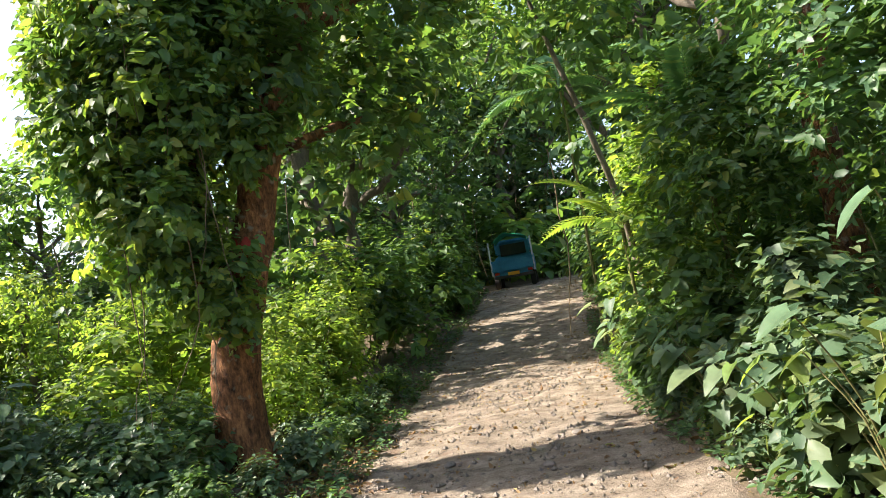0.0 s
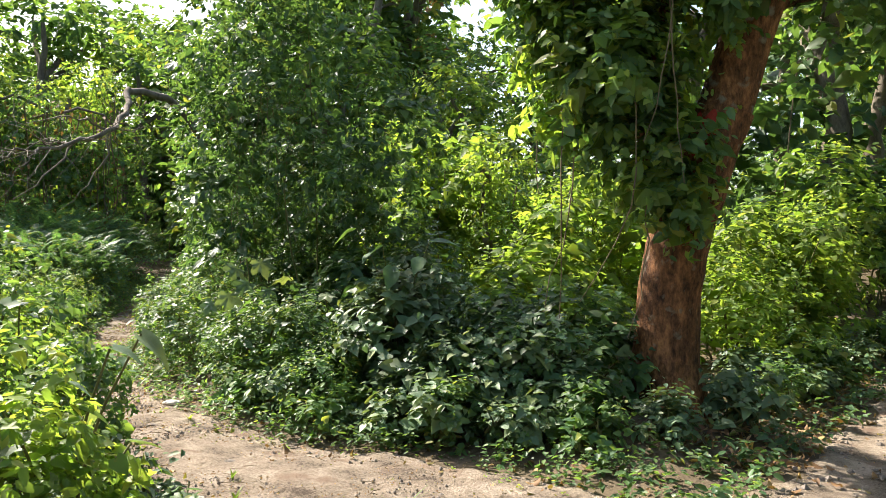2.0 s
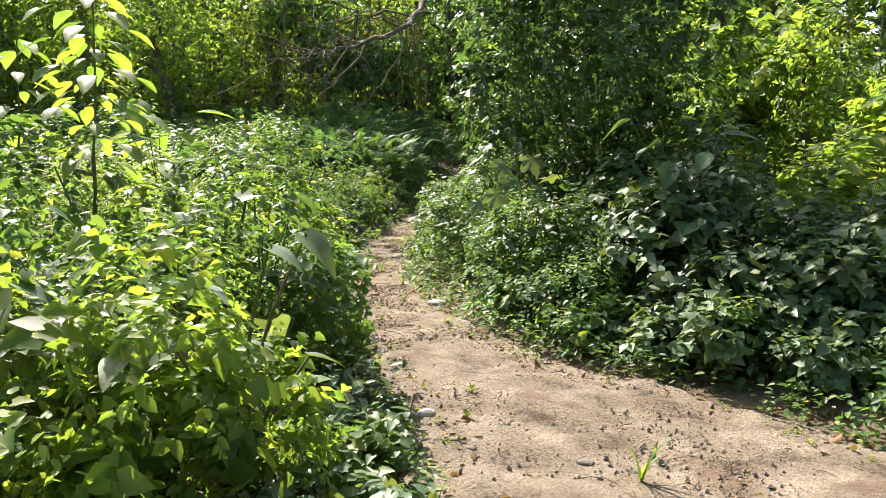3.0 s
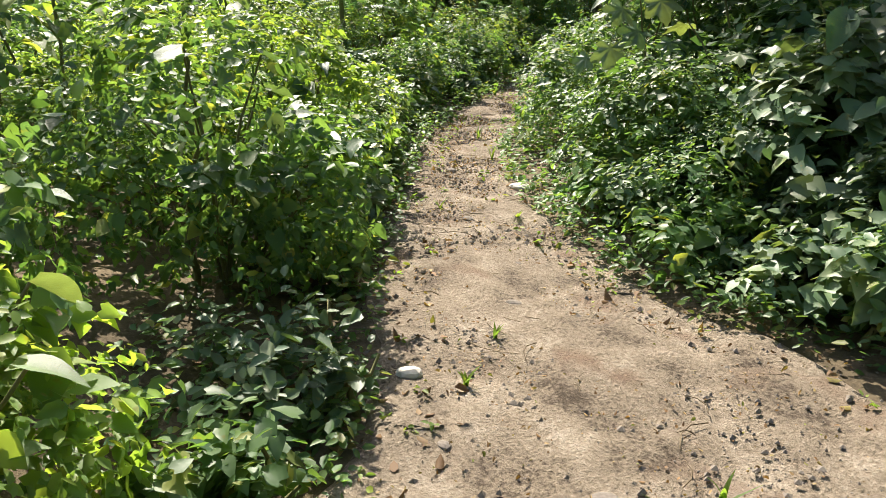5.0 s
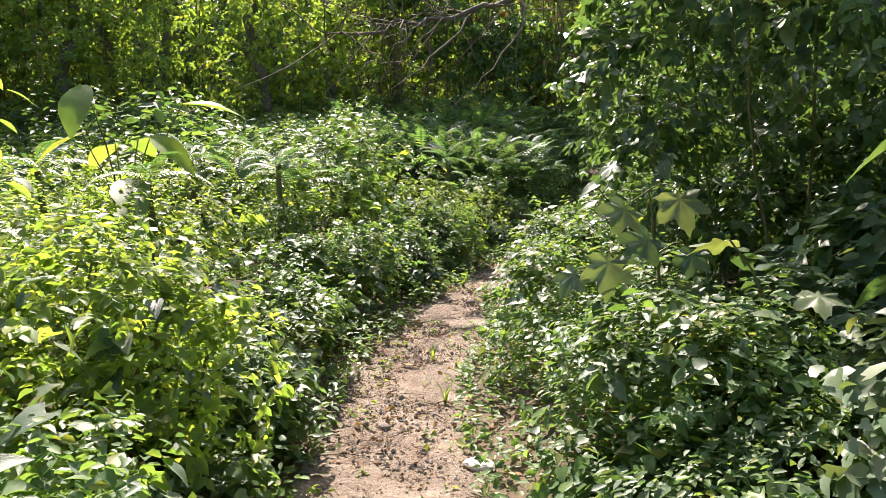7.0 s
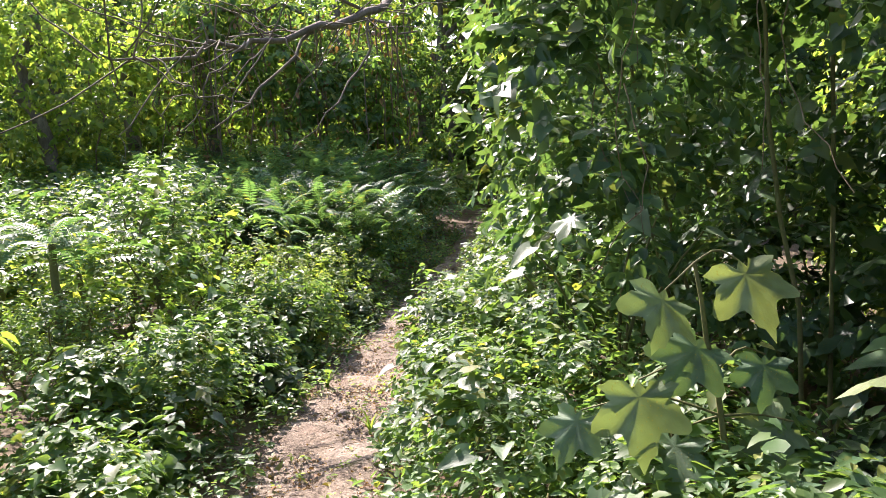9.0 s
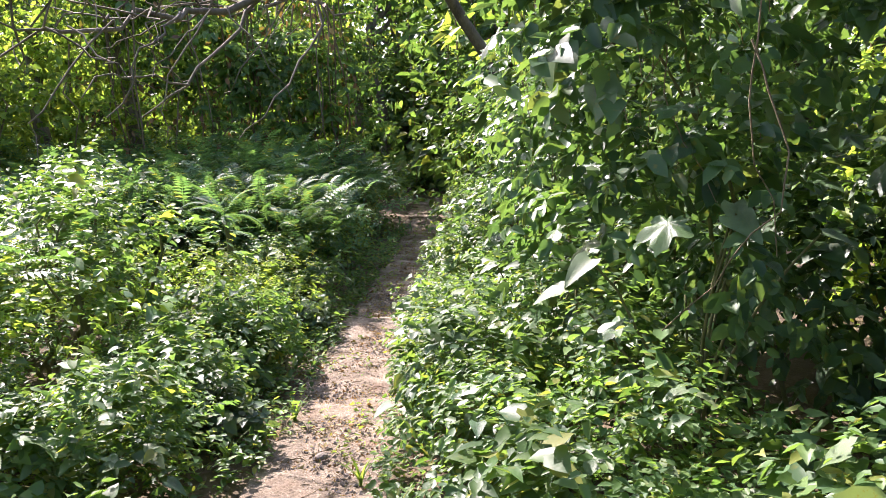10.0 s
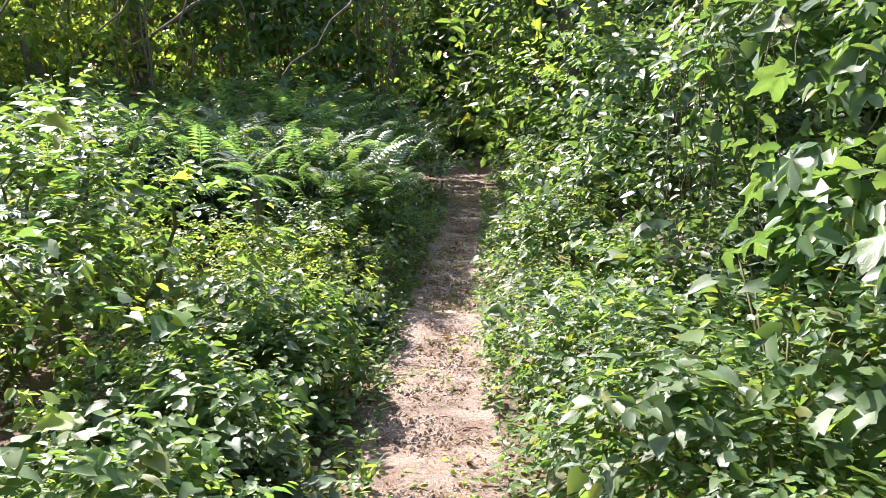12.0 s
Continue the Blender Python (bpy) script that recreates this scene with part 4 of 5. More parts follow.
STUMP = "stump draped top to bottom in hanging green creepers"
plant(creeper_stump(1, 3.5, 0.75, 5600, LEAF_LIGHT, 0.095), [(-15.9, 4.0, 0, 1.0), (-15.9, 6.7, 90, 1.0), (-16.4, 1.6, 200, 1.1), (-16.3, 8.0, 40, 0.98), (-5.4, 10.5, 10, 0.68), (-4.3, 10.9, 100, 0.6), (-6.9, 11.0, 200, 0.8)], STUMP, "creeper", "creeper-draped stumps")
plant(creeper_stump(2, 4.2, 0.85, 5600, LEAF_LIGHT, 0.10), [(-15.8, 5.3, 0, 0.85), (-16.9, 9.3, 80, 1.05), (-17.4, 12.3, 150, 1.05), (-16.8, 2.9, 30, 1.1), (-17.2, 0, 0, 1.1)], STUMP, "creeper", "creeper-draped stumps")
plant(creeper_stump(3, 5.4, 0.95, 5200, LEAF_MID, 0.115), [(-17.3, 10.8, 0, 0.76), (-17.6, 7.2, 100, 0.9), (-17.8, 4.6, 200, 1.0), (-15.0, 16.4, 300, 0.8), (-12.6, 16.2, 45, 0.9), (-17.7, 13.7, 60, 0.85), (-15.5, 15.3, 20, 0.8)], STUMP, "creeper", "creeper-draped stumps")


def vine_curtain(x, y, width, h, count, turn, seed):
    gen = np.random.default_rng(seed)
    t = new("vine_curtain")
    t.matrix_basis = pose(x, y, gz(x, y), 0, 0, turn)
    part("branch", tubes("branch", [curve([(-width * 0.5, 0, h * 0.90, 0.02), (0, 0.1, h, 0.03), (width * 0.5, 0, h * 0.93, 0.015)], 10, 0.05, gen)], BARK_GREY, 7), t)
    for k in range(count):
        u, w = (gen.random() - 0.5) * width, gen.normal(0, 0.25)
        z1 = 0.05 if gen.random() < 0.6 else h * 0.5 * gen.random()
        part("vine", tubes("vine", [curve([(u, w, h * 0.97, 0.014), (u + gen.normal(0, 0.15), w, h * 0.5, 0.012), (u + gen.normal(0, 0.25), w + gen.normal(0, 0.15), z1, 0.008)], 8, 0.03, gen)], VINE_BROWN, 4), t)
    n = 600
    p = np.column_stack([(gen.random(n) - 0.5) * width, gen.normal(0, 0.3, n), h * gen.random(n) ** 0.8])
    v, f = blades(p, gen.normal(0, 1, (n, 3)) + [0, 0, 0.3], gen.normal(0, 0.4, (n, 3)) + [0, 0, -1], 0.09 * (0.5 + gen.random(n)), "oval")
    tagged(part("dry_foliage", mesh_of("dry_foliage", v, f, LEAF_DRY), t, "withered brown leaves"), kind="stuff")
    lumps = [((gen.random() - 0.5) * width, gen.normal(0, 0.2), h * (0.45 + 0.55 * gen.random()), 0.28 + 0.2 * gen.random()) for _ in range(12)]
    v, f = mound(gen, lumps, 2800, 0.12, "oval", 0.15, hang=0.8)
    tagged(part("creeper", mesh_of("creeper", v, f, LEAF_MID), t), kind="stuff")
    return tagged(t, "curtain of dry brown vines hanging from a bough", "vines", "vine curtains")


vine_curtain(-16.0, 9.8, 2.6, 3.5, 14, 75, 941)
vine_curtain(-16.2, 11.6, 2.0, 3.4, 11, 60, 942)
vine_curtain(-16.6, 3.2, 2.4, 4.2, 12, 95, 943)
vine_curtain(-14.4, 15.2, 2.2, 4.2, 12, 10, 944)


def dead_bough():
    """A bare bough that droops from the trees beside the footpath."""
    gen = np.random.default_rng(41)
    t = new("dead_bough")
    t.matrix_basis = pose(-13.6, 14.0, gz(-13.6, 14.0))
    o = Vector((13.6, -14.0, -gz(-13.6, 14.0)))

    def run(pts, n=14, wob=0.025):
        return curve([(a + o.x, b_ + o.y, c_ + o.z, r) for a, b_, c_, r in pts], n, wob, gen)
    part("trunk", tubes("trunk", [run([(-13.6, 14.0, -0.1, 0.11), (-13.5, 13.6, 2.0, 0.09), (-13.0, 11.8, 3.7, 0.07), (-11.9, 9.9, 3.7, 0.055)])], BARK_GREY, 9), t)
    main = [(-11.9, 9.9, 3.7, 0.055), (-11.3, 9.4, 3.2, 0.045), (-10.62, 8.68, 2.83, 0.036), (-10.3, 7.95, 2.56, 0.028), (-10.1, 7.3, 2.40, 0.018), (-9.95, 6.6, 2.25, 0.011), (-9.85, 6.2, 2.2, 0.005)]
    part("bough", tubes("bough", [run(main, 26, 0.03)], BARK_GREY, 8), t)
    for pts in ([(-10.3, 7.95, 2.56, 0.016), (-10.15, 7.6, 2.25, 0.012), (-10.05, 7.3, 1.95, 0.009), (-10.1, 7.0, 1.75, 0.005)], [(-10.05, 7.3, 1.95, 0.008), (-10.0, 6.9, 2.0, 0.006), (-9.95, 6.6, 1.9, 0.004)],
                [(-10.62, 8.68, 2.83, 0.018), (-10.4, 8.2, 2.9, 0.013), (-10.2, 7.7, 2.85, 0.008), (-10.1, 7.2, 2.7, 0.004)], [(-10.1, 7.3, 2.4, 0.010), (-9.9, 7.0, 2.15, 0.007), (-9.95, 6.8, 1.75, 0.004)],
                [(-10.62, 8.68, 2.83, 0.014), (-10.5, 8.5, 2.3, 0.010), (-10.4, 8.1, 1.9, 0.006), (-10.45, 7.8, 1.6, 0.003)], [(-9.98, 6.8, 2.3, 0.007), (-9.8, 6.5, 2.45, 0.005), (-9.7, 6.1, 2.5, 0.003)],
                [(-10.2, 7.6, 2.48, 0.009), (-10.35, 7.3, 2.65, 0.006), (-10.3, 6.9, 2.75, 0.003)]):
        part("twig", tubes("twig", [run(pts, 10, 0.02)], BARK_GREY, 5), t)
    for _ in range(46):
        k = 1 + int(gen.random() * 5)
        a, b_ = main[k], main[min(k + 1, 6)]
        u = gen.random()
        p = np.array(a[:3]) * (1 - u) + np.array(b_[:3]) * u
        d = np.array([gen.normal(0.1, 0.35), gen.normal(-0.25, 0.45), gen.normal(-0.05, 0.4)])
        q = p + d * (0.5 + 0.5 * gen.random())
        e = q + d * 0.5 + gen.normal(0, 0.18, 3)
        part("twig", tubes("twig", [run([(*p, 0.007), (*q, 0.005), (*e, 0.002)], 8, 0.02)], BARK_GREY, 4), t)
    return tagged(t, "bare grey dead bough drooping over the weeds", "branch")


dead_bough()


plant(field_proto(5, 3200, 0.085, LEAF_FERN, "narrow"), [(-12.75, 9.35, 0, 0.7), (-13.7, 10.3, 80, 0.8), (-13.9, 9.0, 150, 1.2), (-14.9, 11.2, 20, 1.0), (-14.9, 9.9, 260, 1.25), (-15.7, 12.2, 0, 0.95)], "feathery green weeds beside the shaded footpath", "bush", "weeds of the clearing")

# ---- ground cover, litter and stones on the way ----
def scatter(gen, ln, n, lo, hi):
    """Points beside a way, at that distance from its edge."""
    k = gen.integers(1, len(ln) - 1, n * 3)
    d = unit(ln[k + 1, :2] - ln[k - 1, :2])
    side = np.where(gen.random(len(k)) < 0.5, 1.0, -1.0)
    off = ln[k, 2] + lo + (hi - lo) * gen.random(len(k)) ** 1.3
    x, y = ln[k, 0] - d[:, 1] * side * off, ln[k, 1] + d[:, 0] * side * off
    e = edge(x, y)
    ok = (e > lo) & (e < hi + 0.1) & (waves(x, y, 1.7) + 0.8 * gen.random(len(k)) > -0.15 - e * 1.5)
    x, y = x[ok][:n], y[ok][:n]
    return x, y, height(x, y)


def seedlings(gen, x, y, z, size, kind, per=6, tall=0.10):
    m = len(x)
    h = tall * gen.random((m, per))
    a = gen.random((m, per)) * 6.28
    r = size * 0.6 * gen.random((m, per))
    px, py, pz = x[:, None] + np.cos(a) * r, y[:, None] + np.sin(a) * r, z[:, None] + 0.015 + h
    pts = np.stack([px, py, pz], -1).reshape(-1, 3)
    tip = np.stack([np.cos(a), np.sin(a), -0.1 + 0.4 * gen.random((m, per))], -1).reshape(-1, 3)
    nrm = np.array([0, 0, 1.0]) + gen.normal(0, 0.35, pts.shape)
    return blades(pts, nrm, tip, size * (0.5 + 0.9 * gen.random(len(pts))), kind, 0.5 + gen.random(len(pts)))


near_road = ROAD_LINE[(ROAD_LINE[:, 1] > 1.5) & (ROAD_LINE[:, 1] < 27)]
near_path = PATH_LINE[(PATH_LINE[:, 0] > -16)]
gen = np.random.default_rng(9)
x, y, z = scatter(gen, near_path, 4800, -0.05, 0.75)
v, f = seedlings(gen, x, y, z, 0.045, "oval", 6, 0.14)
tagged(part("ground_cover", mesh_of("ground_cover", v, f, LEAF_MID)), "small creeping weeds along the footpath edge", "ground cover", kind="stuff")
x, y, z = scatter(gen, near_path, 420, -0.26, 0.0)
v, f = seedlings(gen, x, y, z, 0.028, "oval", 5, 0.03)
tagged(part("ground_cover", mesh_of("ground_cover", v, f, LEAF_LIGHT)), "tiny weeds creeping onto the trodden footpath", "ground cover", kind="stuff")
x, y, z = scatter(gen, near_road, 2600, -0.05, 0.9)
v, f = seedlings(gen, x, y, z, 0.06, "oval", 6, 0.14)
tagged(part("ground_cover", mesh_of("ground_cover", v, f, LEAF_DARK)), "low creeping weeds along the road edge", "ground cover", kind="stuff")


LOW = "low rosettes of broad-leaved weeds on bare ground"
low_spots = [(-1.75, 6.75), (-2.15, 6.45), (-2.6, 6.3), (-3.05, 6.05), (-3.5, 6.1), (-3.95, 5.95), (-4.4, 6.0), (-4.85, 6.1), (-1.55, 7.5), (-1.45, 8.3), (-1.35, 9.1), (-1.25, 10.0), (-1.2, 11.0), (-1.1, 12.2), (-1.0, 13.6), (-2.35, 6.75), (-1.65, 9.0), (-1.6, 10.6),
             (-6.55, 5.2), (-7.7, 5.85), (-8.9, 6.75), (-9.7, 7.45), (-10.9, 8.5), (-5.4, 4.6), (-3.4, 3.95), (-2.75, 3.7), (-2.2, 3.2), (-4.3, 4.3), (-5.0, 4.55), (-5.9, 4.95), (-1.6, 2.7), (2.0, 6.4), (2.05, 7.3), (2.1, 8.2), (2.0, 5.4), (2.3, 9.2)]
for i, (x, y) in enumerate(low_spots):
    q = 0.26 + 0.12 * ((i * 0.37) % 1)
    bush((x, y), (q, q, 0.26 + 0.2 * ((i * 0.61) % 1)), 520, 0.07, "heart" if i % 3 else "oval", LEAF_MID if i % 2 else LEAF_BIG, LOW, "low weeds along the ways", 1200 + i, count=6, category="weed", name="weed")


def lying(gen, x, y, z, size, kind, flat=0.25):
    m = len(x)
    pts = np.column_stack([x, y, z + 0.018])
    a = gen.random(m) * 6.28
    return blades(pts, np.array([0, 0, 1.0]) + gen.normal(0, flat, (m, 3)), np.column_stack([np.cos(a), np.sin(a), np.zeros(m)]), size * (0.4 + gen.random(m)), kind, gen.normal(0, 2.5, m))


x, y, z = scatter(gen, near_road, 2600, -0.75, 0.9)
v1 = lying(gen, x, y, z, 0.055, "oval")
x, y, z = scatter(gen, near_path, 2600, -0.35, 0.6)
v2 = lying(gen, x, y, z, 0.04, "oval")
x, y = gen.normal(0.3, 0.8, 260), 3 + 16 * gen.random(260)
v3 = lying(gen, x, y, height(x, y), 0.06, "oval", 0.3)
k = gen.integers(0, len(near_path), 12000)
x, y = near_path[k, 0] + gen.normal(0, 0.6, 12000) * near_path[k, 2], near_path[k, 1] + gen.normal(0, 0.6, 12000) * near_path[k, 2]
v4 = lying(gen, x, y, height(x, y), 0.015, "oval", 0.5)
k = gen.integers(0, len(near_road), 2600)
x, y = near_road[k, 0] + gen.normal(0, 0.6, 2600) * near_road[k, 2], near_road[k, 1] + gen.random(2600)
v5 = lying(gen, x, y, height(x, y), 0.026, "oval", 0.4)
x, y = -1.95 + 1.0 * gen.random(1100), 6.5 + 4.5 * gen.random(1100)
v6 = lying(gen, x, y, height(x, y) + 0.01, 0.06, "oval", 0.45)
v, f = join([v1, v2, v3, v4, v5, v6])
tagged(part("leaf_litter", mesh_of("leaf_litter", v, f, LEAF_DRY)), "dry brown fallen leaves scattered on earth", "leaf litter", kind="stuff")

twigs = []
k = gen.integers(5, len(near_path) - 5, 420)
for q in k:
    cx, cy, w = near_path[q]
    x, y = cx + gen.normal(0, w * 0.7), cy + gen.normal(0, w * 0.7)
    a, l = gen.random() * 6.28, 0.05 + 0.16 * gen.random()
    z = gz(x, y) + 0.02
    twigs.append(curve([(x, y, z, 0.0025), (x + math.cos(a) * l * 0.5, y + math.sin(a) * l * 0.5, z + 0.008, 0.002), (x + math.cos(a + 0.4) * l, y + math.sin(a + 0.4) * l, z, 0.0015)], 4))
tagged(part("twigs", tubes("twigs", twigs, VINE_BROWN, 3)), "thin dry twigs lying on the footpath", "twigs", kind="stuff")


def grit(gen, ln, n, r0, r1):
    """Crumbs of earth pressed into the trodden way: small eight-sided lumps."""
    k = gen.integers(0, len(ln), n)
    x = ln[k, 0] + gen.normal(0, 0.55, n) * ln[k, 2]
    y = ln[k, 1] + gen.normal(0, 0.55, n) * ln[k, 2]
    r = r0 + (r1 - r0) * gen.random(n) ** 3
    base = np.array([(1, 0, 0), (0, 1, 0), (-1, 0, 0), (0, -1, 0), (0, 0, 0.8), (0, 0, -0.8)], float)
    tri = np.array([(0, 1, 4), (1, 2, 4), (2, 3, 4), (3, 0, 4), (1, 0, 5), (2, 1, 5), (3, 2, 5), (0, 3, 5)])
    v = np.column_stack([x, y, height(x, y) + 0.012])[:, None] + base[None] * r[:, None, None] * (0.6 + 0.8 * gen.random((n, 6, 1)))
    return v.reshape(-1, 3), (tri[None] + 6 * np.arange(n)[:, None, None]).reshape(-1, 3)


v, f = join([grit(gen, near_path[near_path[:, 0] > -12], 9000, 0.004, 0.016), grit(gen, near_road[near_road[:, 1] < 16], 5000, 0.006, 0.03)])
tagged(part("grit", mesh_of("grit", v, f, STONE, False)), "crumbs of dry earth and grit on the trodden way", "grit", kind="stuff")


def pebble(gen, x, y, r, mat, label, sq=0.6, name="stone"):
    bm = bmesh.new()
    bmesh.ops.create_icosphere(bm, subdivisions=2, radius=r)
    a = gen.random(3) * 6
    for vt in bm.verts:
        c = vt.co
        c *= 1 + 0.22 * math.sin(c.x * 2.2 / r + a[0]) * math.cos(c.y * 1.9 / r + a[1])
        c.z *= sq
        c.x *= 1.25
    ob = part_bm(name, bm, mat, shade=False)
    ob.matrix_basis = pose(x, y, gz(x, y) + r * sq * 0.75, 0, 0, gen.random() * 360)
    return tagged(ob, label, "stone", "stones on the way")


pebble(gen, -5.55, 5.84, 0.062, STONE_PALE, "flat whitish stone half sunk at the footpath's edge", 0.35)
pebble(gen, -3.42, 4.34, 0.036, STONE_PALE, "pale broken stone lying on the footpath's edge", 0.7)
pebble(gen, -3.85, 4.95, 0.035, STONE, "small dark pebble on the trodden earth", 0.7)
for x, y, r in [(-3.0, 4.3, 0.022), (-4.3, 5.2, 0.025), (-2.6, 4.6, 0.03), (-1.6, 4.9, 0.035), (-0.2, 7.2, 0.05), (0.6, 6.6, 0.045), (1.0, 7.6, 0.05), (0.1, 8.8, 0.05), (-6.1, 5.6, 0.03), (-5.0, 5.25, 0.03), (-8.4, 7.1, 0.03)]:
    pebble(gen, x, y, r, STONE, "small dark pebble on the trodden earth")


def grass_tuft(x, y, n, h, seed, mat=None):
    gen = np.random.default_rng(seed)
    tuft = new("grass_tuft")
    tuft.matrix_basis = pose(x, y, gz(x, y))
    for _ in range(n):
        a, l = gen.random() * 6.28, h * (0.6 + 0.5 * gen.random())
        bend = l * (0.25 + 0.5 * gen.random())
        w = 0.006 + 0.004 * gen.random()
        s = np.linspace(0, 1, 6)
        px, pz = bend * s ** 1.8, l * s * (1 - 0.25 * s)
        ww = w * (1 - s ** 2) + 0.0006
        vs = [(math.cos(a) * q - math.sin(a) * u, math.sin(a) * q + math.cos(a) * u, z) for q, z, e in zip(px, pz, ww) for u in (-e, e)]
        part("blade", mesh_of("blade", vs, [(2 * i, 2 * i + 1, 2 * i + 3, 2 * i + 2) for i in range(5)], mat or LEAF_LIGHT, True), tuft)
    return tagged(tuft, "small tuft of green grass growing in the trodden earth", "grass", "grass tufts")


for i, (x, y, n, h) in enumerate([(-2.35, 4.65, 5, 0.28), (-2.5, 4.9, 5, 0.10), (-3.3, 4.5, 7, 0.09), (-3.6, 4.75, 6, 0.08), (-4.9, 5.5, 7, 0.10), (-5.3, 5.2, 6, 0.09), (-7.1, 6.25, 8, 0.14), (-8.0, 7.05, 9, 0.2), (-7.5, 6.85, 9, 0.24), (-8.6, 6.7, 9, 0.2), (-6.3, 6.0, 8, 0.18), (-9.0, 7.3, 9, 0.2)]):
    grass_tuft(x, y, n, h, 600 + i)


# ---- fern fronds and palm fronds ----
def frond_mesh(name, length, pairs, leaflet, mat, arch=0.5):
    s = np.linspace(0.12, 1, pairs)
    x, z = length * s * (1 - 0.15 * arch * s), length * (0.5 * s - arch * s * s)
    sz = leaflet * np.sin(np.pi * np.clip(s * 0.9 + 0.08, 0, 1)) ** 0.7 + 0.01
    chunks = []
    for sg in (1, -1):
        pts = np.column_stack([x, np.zeros(pairs), z])
        tips = np.column_stack([np.full(pairs, 0.45), np.full(pairs, sg * 1.0), np.full(pairs, -0.25)])
        chunks.append(blades(pts, np.tile([0.0, 0.0, 1.0], (pairs, 1)), tips, sz, "narrow", np.ones(pairs)))
    # midrib: a slim ribbon that carries the leaflets
    t = np.linspace(0, 1, 9)
    rx_, rz = length * t * (1 - 0.15 * arch * t), length * (0.5 * t - arch * t * t)
    w = 0.008 * length * (1.15 - t)
    ribbon = np.array([(a, sg * b, c) for a, b, c in zip(rx_, w, rz) for sg in (-1, 1)])
    k = np.arange(8) * 2
    chunks.append((ribbon, np.vstack([np.column_stack([k, k + 1, k + 3]), np.column_stack([k, k + 3, k + 2])])))
    return mesh_of(name, *join(chunks), mat)


def fern(x, y, n, length, seed, label, group, lift=0.0, pairs=18, leaflet=0.12, mat=None, name="fern", category="fern", elev=35):
    gen = np.random.default_rng(seed)
    plant_ = new(name)
    plant_.matrix_basis = pose(x, y, gz(x, y))
    meshes = [frond_mesh("frond", length * q, pairs, leaflet, mat or LEAF_FERN, 0.35 + 0.3 * q) for q in (0.8, 1.0, 1.15)]
    if lift:
        part("stem", tubes("stem", [curve([(0, 0, -0.1, 0.035), (0.03, 0.02, lift * 0.5, 0.028), (0, 0, lift, 0.022)], 8, 0.01, gen)], STEM_GREEN, 7), plant_)
    for i in range(n):
        ob = part("frond", meshes[i % 3], plant_)
        ob.matrix_basis = pose(0, 0, lift + 0.03, gen.normal(0, 8), -elev + gen.normal(0, 16), 360 * i / n + gen.normal(0, 14))
    return tagged(plant_, label, category, group)


for i, (x, y, s) in enumerate([(-8.4, 4.7, 0.9), (-9.6, 5.8, 0.9), (-10.4, 6.6, 0.9), (-11.6, 8.2, 0.9), (-12.2, 7.1, 1.0), (-10.9, 5.2, 1.0), (-12.9, 9.6, 1.0), (-13.4, 8.3, 1.0), (-13.9, 10.9, 1.0), (-11.9, 6.0, 1.0), (-14.7, 9.6, 1.1), (-9.0, 4.0, 1.0), (-13.2, 6.6, 1.1), (-15.0, 12.0, 1.1)]):
    fern(x, y, 8, s * 0.46, 700 + i, "green fern rising from the weeds of the clearing", "ferns of the clearing", lift=0.8, leaflet=0.068, elev=15)
for i, (x, y, q) in enumerate([(-9.9, 6.0, 0.58), (-10.5, 5.6, 0.54)]):
    fern(x, y, 9, q, 716 + i, "bright yellow-green fern with long fronds above the weeds", "ferns of the clearing", 0.62, 18, 0.085, LEAF_FERN, elev=32)
fern(2.35, 10.2, 10, 1.2, 730, "small palm with feathery fronds on the road bank", "palms on the road bank", 1.9, 22, 0.26, LEAF_LIGHT, "palm", "palm", 25)
fern(3.0, 8.6, 9, 1.4, 731, "small palm with feathery fronds on the road bank", "palms on the road bank", 2.6, 22, 0.28, LEAF_FERN, "palm", "palm", 25)
fern(2.6, 14.0, 9, 1.9, 732, "slender palm whose fronds arch over the road", "palms on the road bank", 4.6, 26, 0.34, LEAF_FERN, "palm", "palm", 10)


def fern_thicket(seed, fronds, length, pairs, leaflet):
    """A rounded thicket of ferns, fronds arching out of it at all heights, one metre high."""
    gen = np.random.default_rng(seed)
    thing = new("fern_thicket")
    base = frond_mesh("frond", length, pairs, leaflet, LEAF_FERN, 0.5)
    v0 = np.empty(len(base.vertices) * 3, np.float32)
    base.vertices.foreach_get("co", v0)
    v0 = v0.reshape(-1, 3)
    f0 = np.array([q.vertices[:] for q in base.polygons])
    bpy.data.meshes.remove(base)
    chunks = []
    for _ in range(fronds):
        a, q = gen.random() * 6.28, math.sqrt(gen.random()) * 0.85
        top = 0.25 + 0.62 * (1 - 0.6 * q * q) * gen.random() ** 0.5
        m = np.array(pose(math.cos(a) * q, math.sin(a) * q, top, gen.normal(0, 14), -22 + gen.normal(0, 18), math.degrees(a) + gen.normal(0, 50)).to_3x3())
        chunks.append((v0 @ m.T * (0.6 + 0.6 * gen.random()) + [math.cos(a) * q, math.sin(a) * q, top], f0))
    v, f = join(chunks)
    tagged(part("foliage", mesh_of("foliage", v, f, LEAF_FERN), thing), kind="stuff")
    lumps = heap(gen, 0.8, 0.8, 0.85, 10, 0.22, 0.36)
    v, f = mound(gen, lumps, 1500, 0.05, "oval", 0.7)
    tagged(part("undergrowth", mesh_of("undergrowth", v, f, LEAF_MID), thing), kind="stuff")
    for q in stems_for(gen, lumps, 3):
        part("stem", tubes("stem", [q], STEM_GREEN, 4), thing)
    return thing


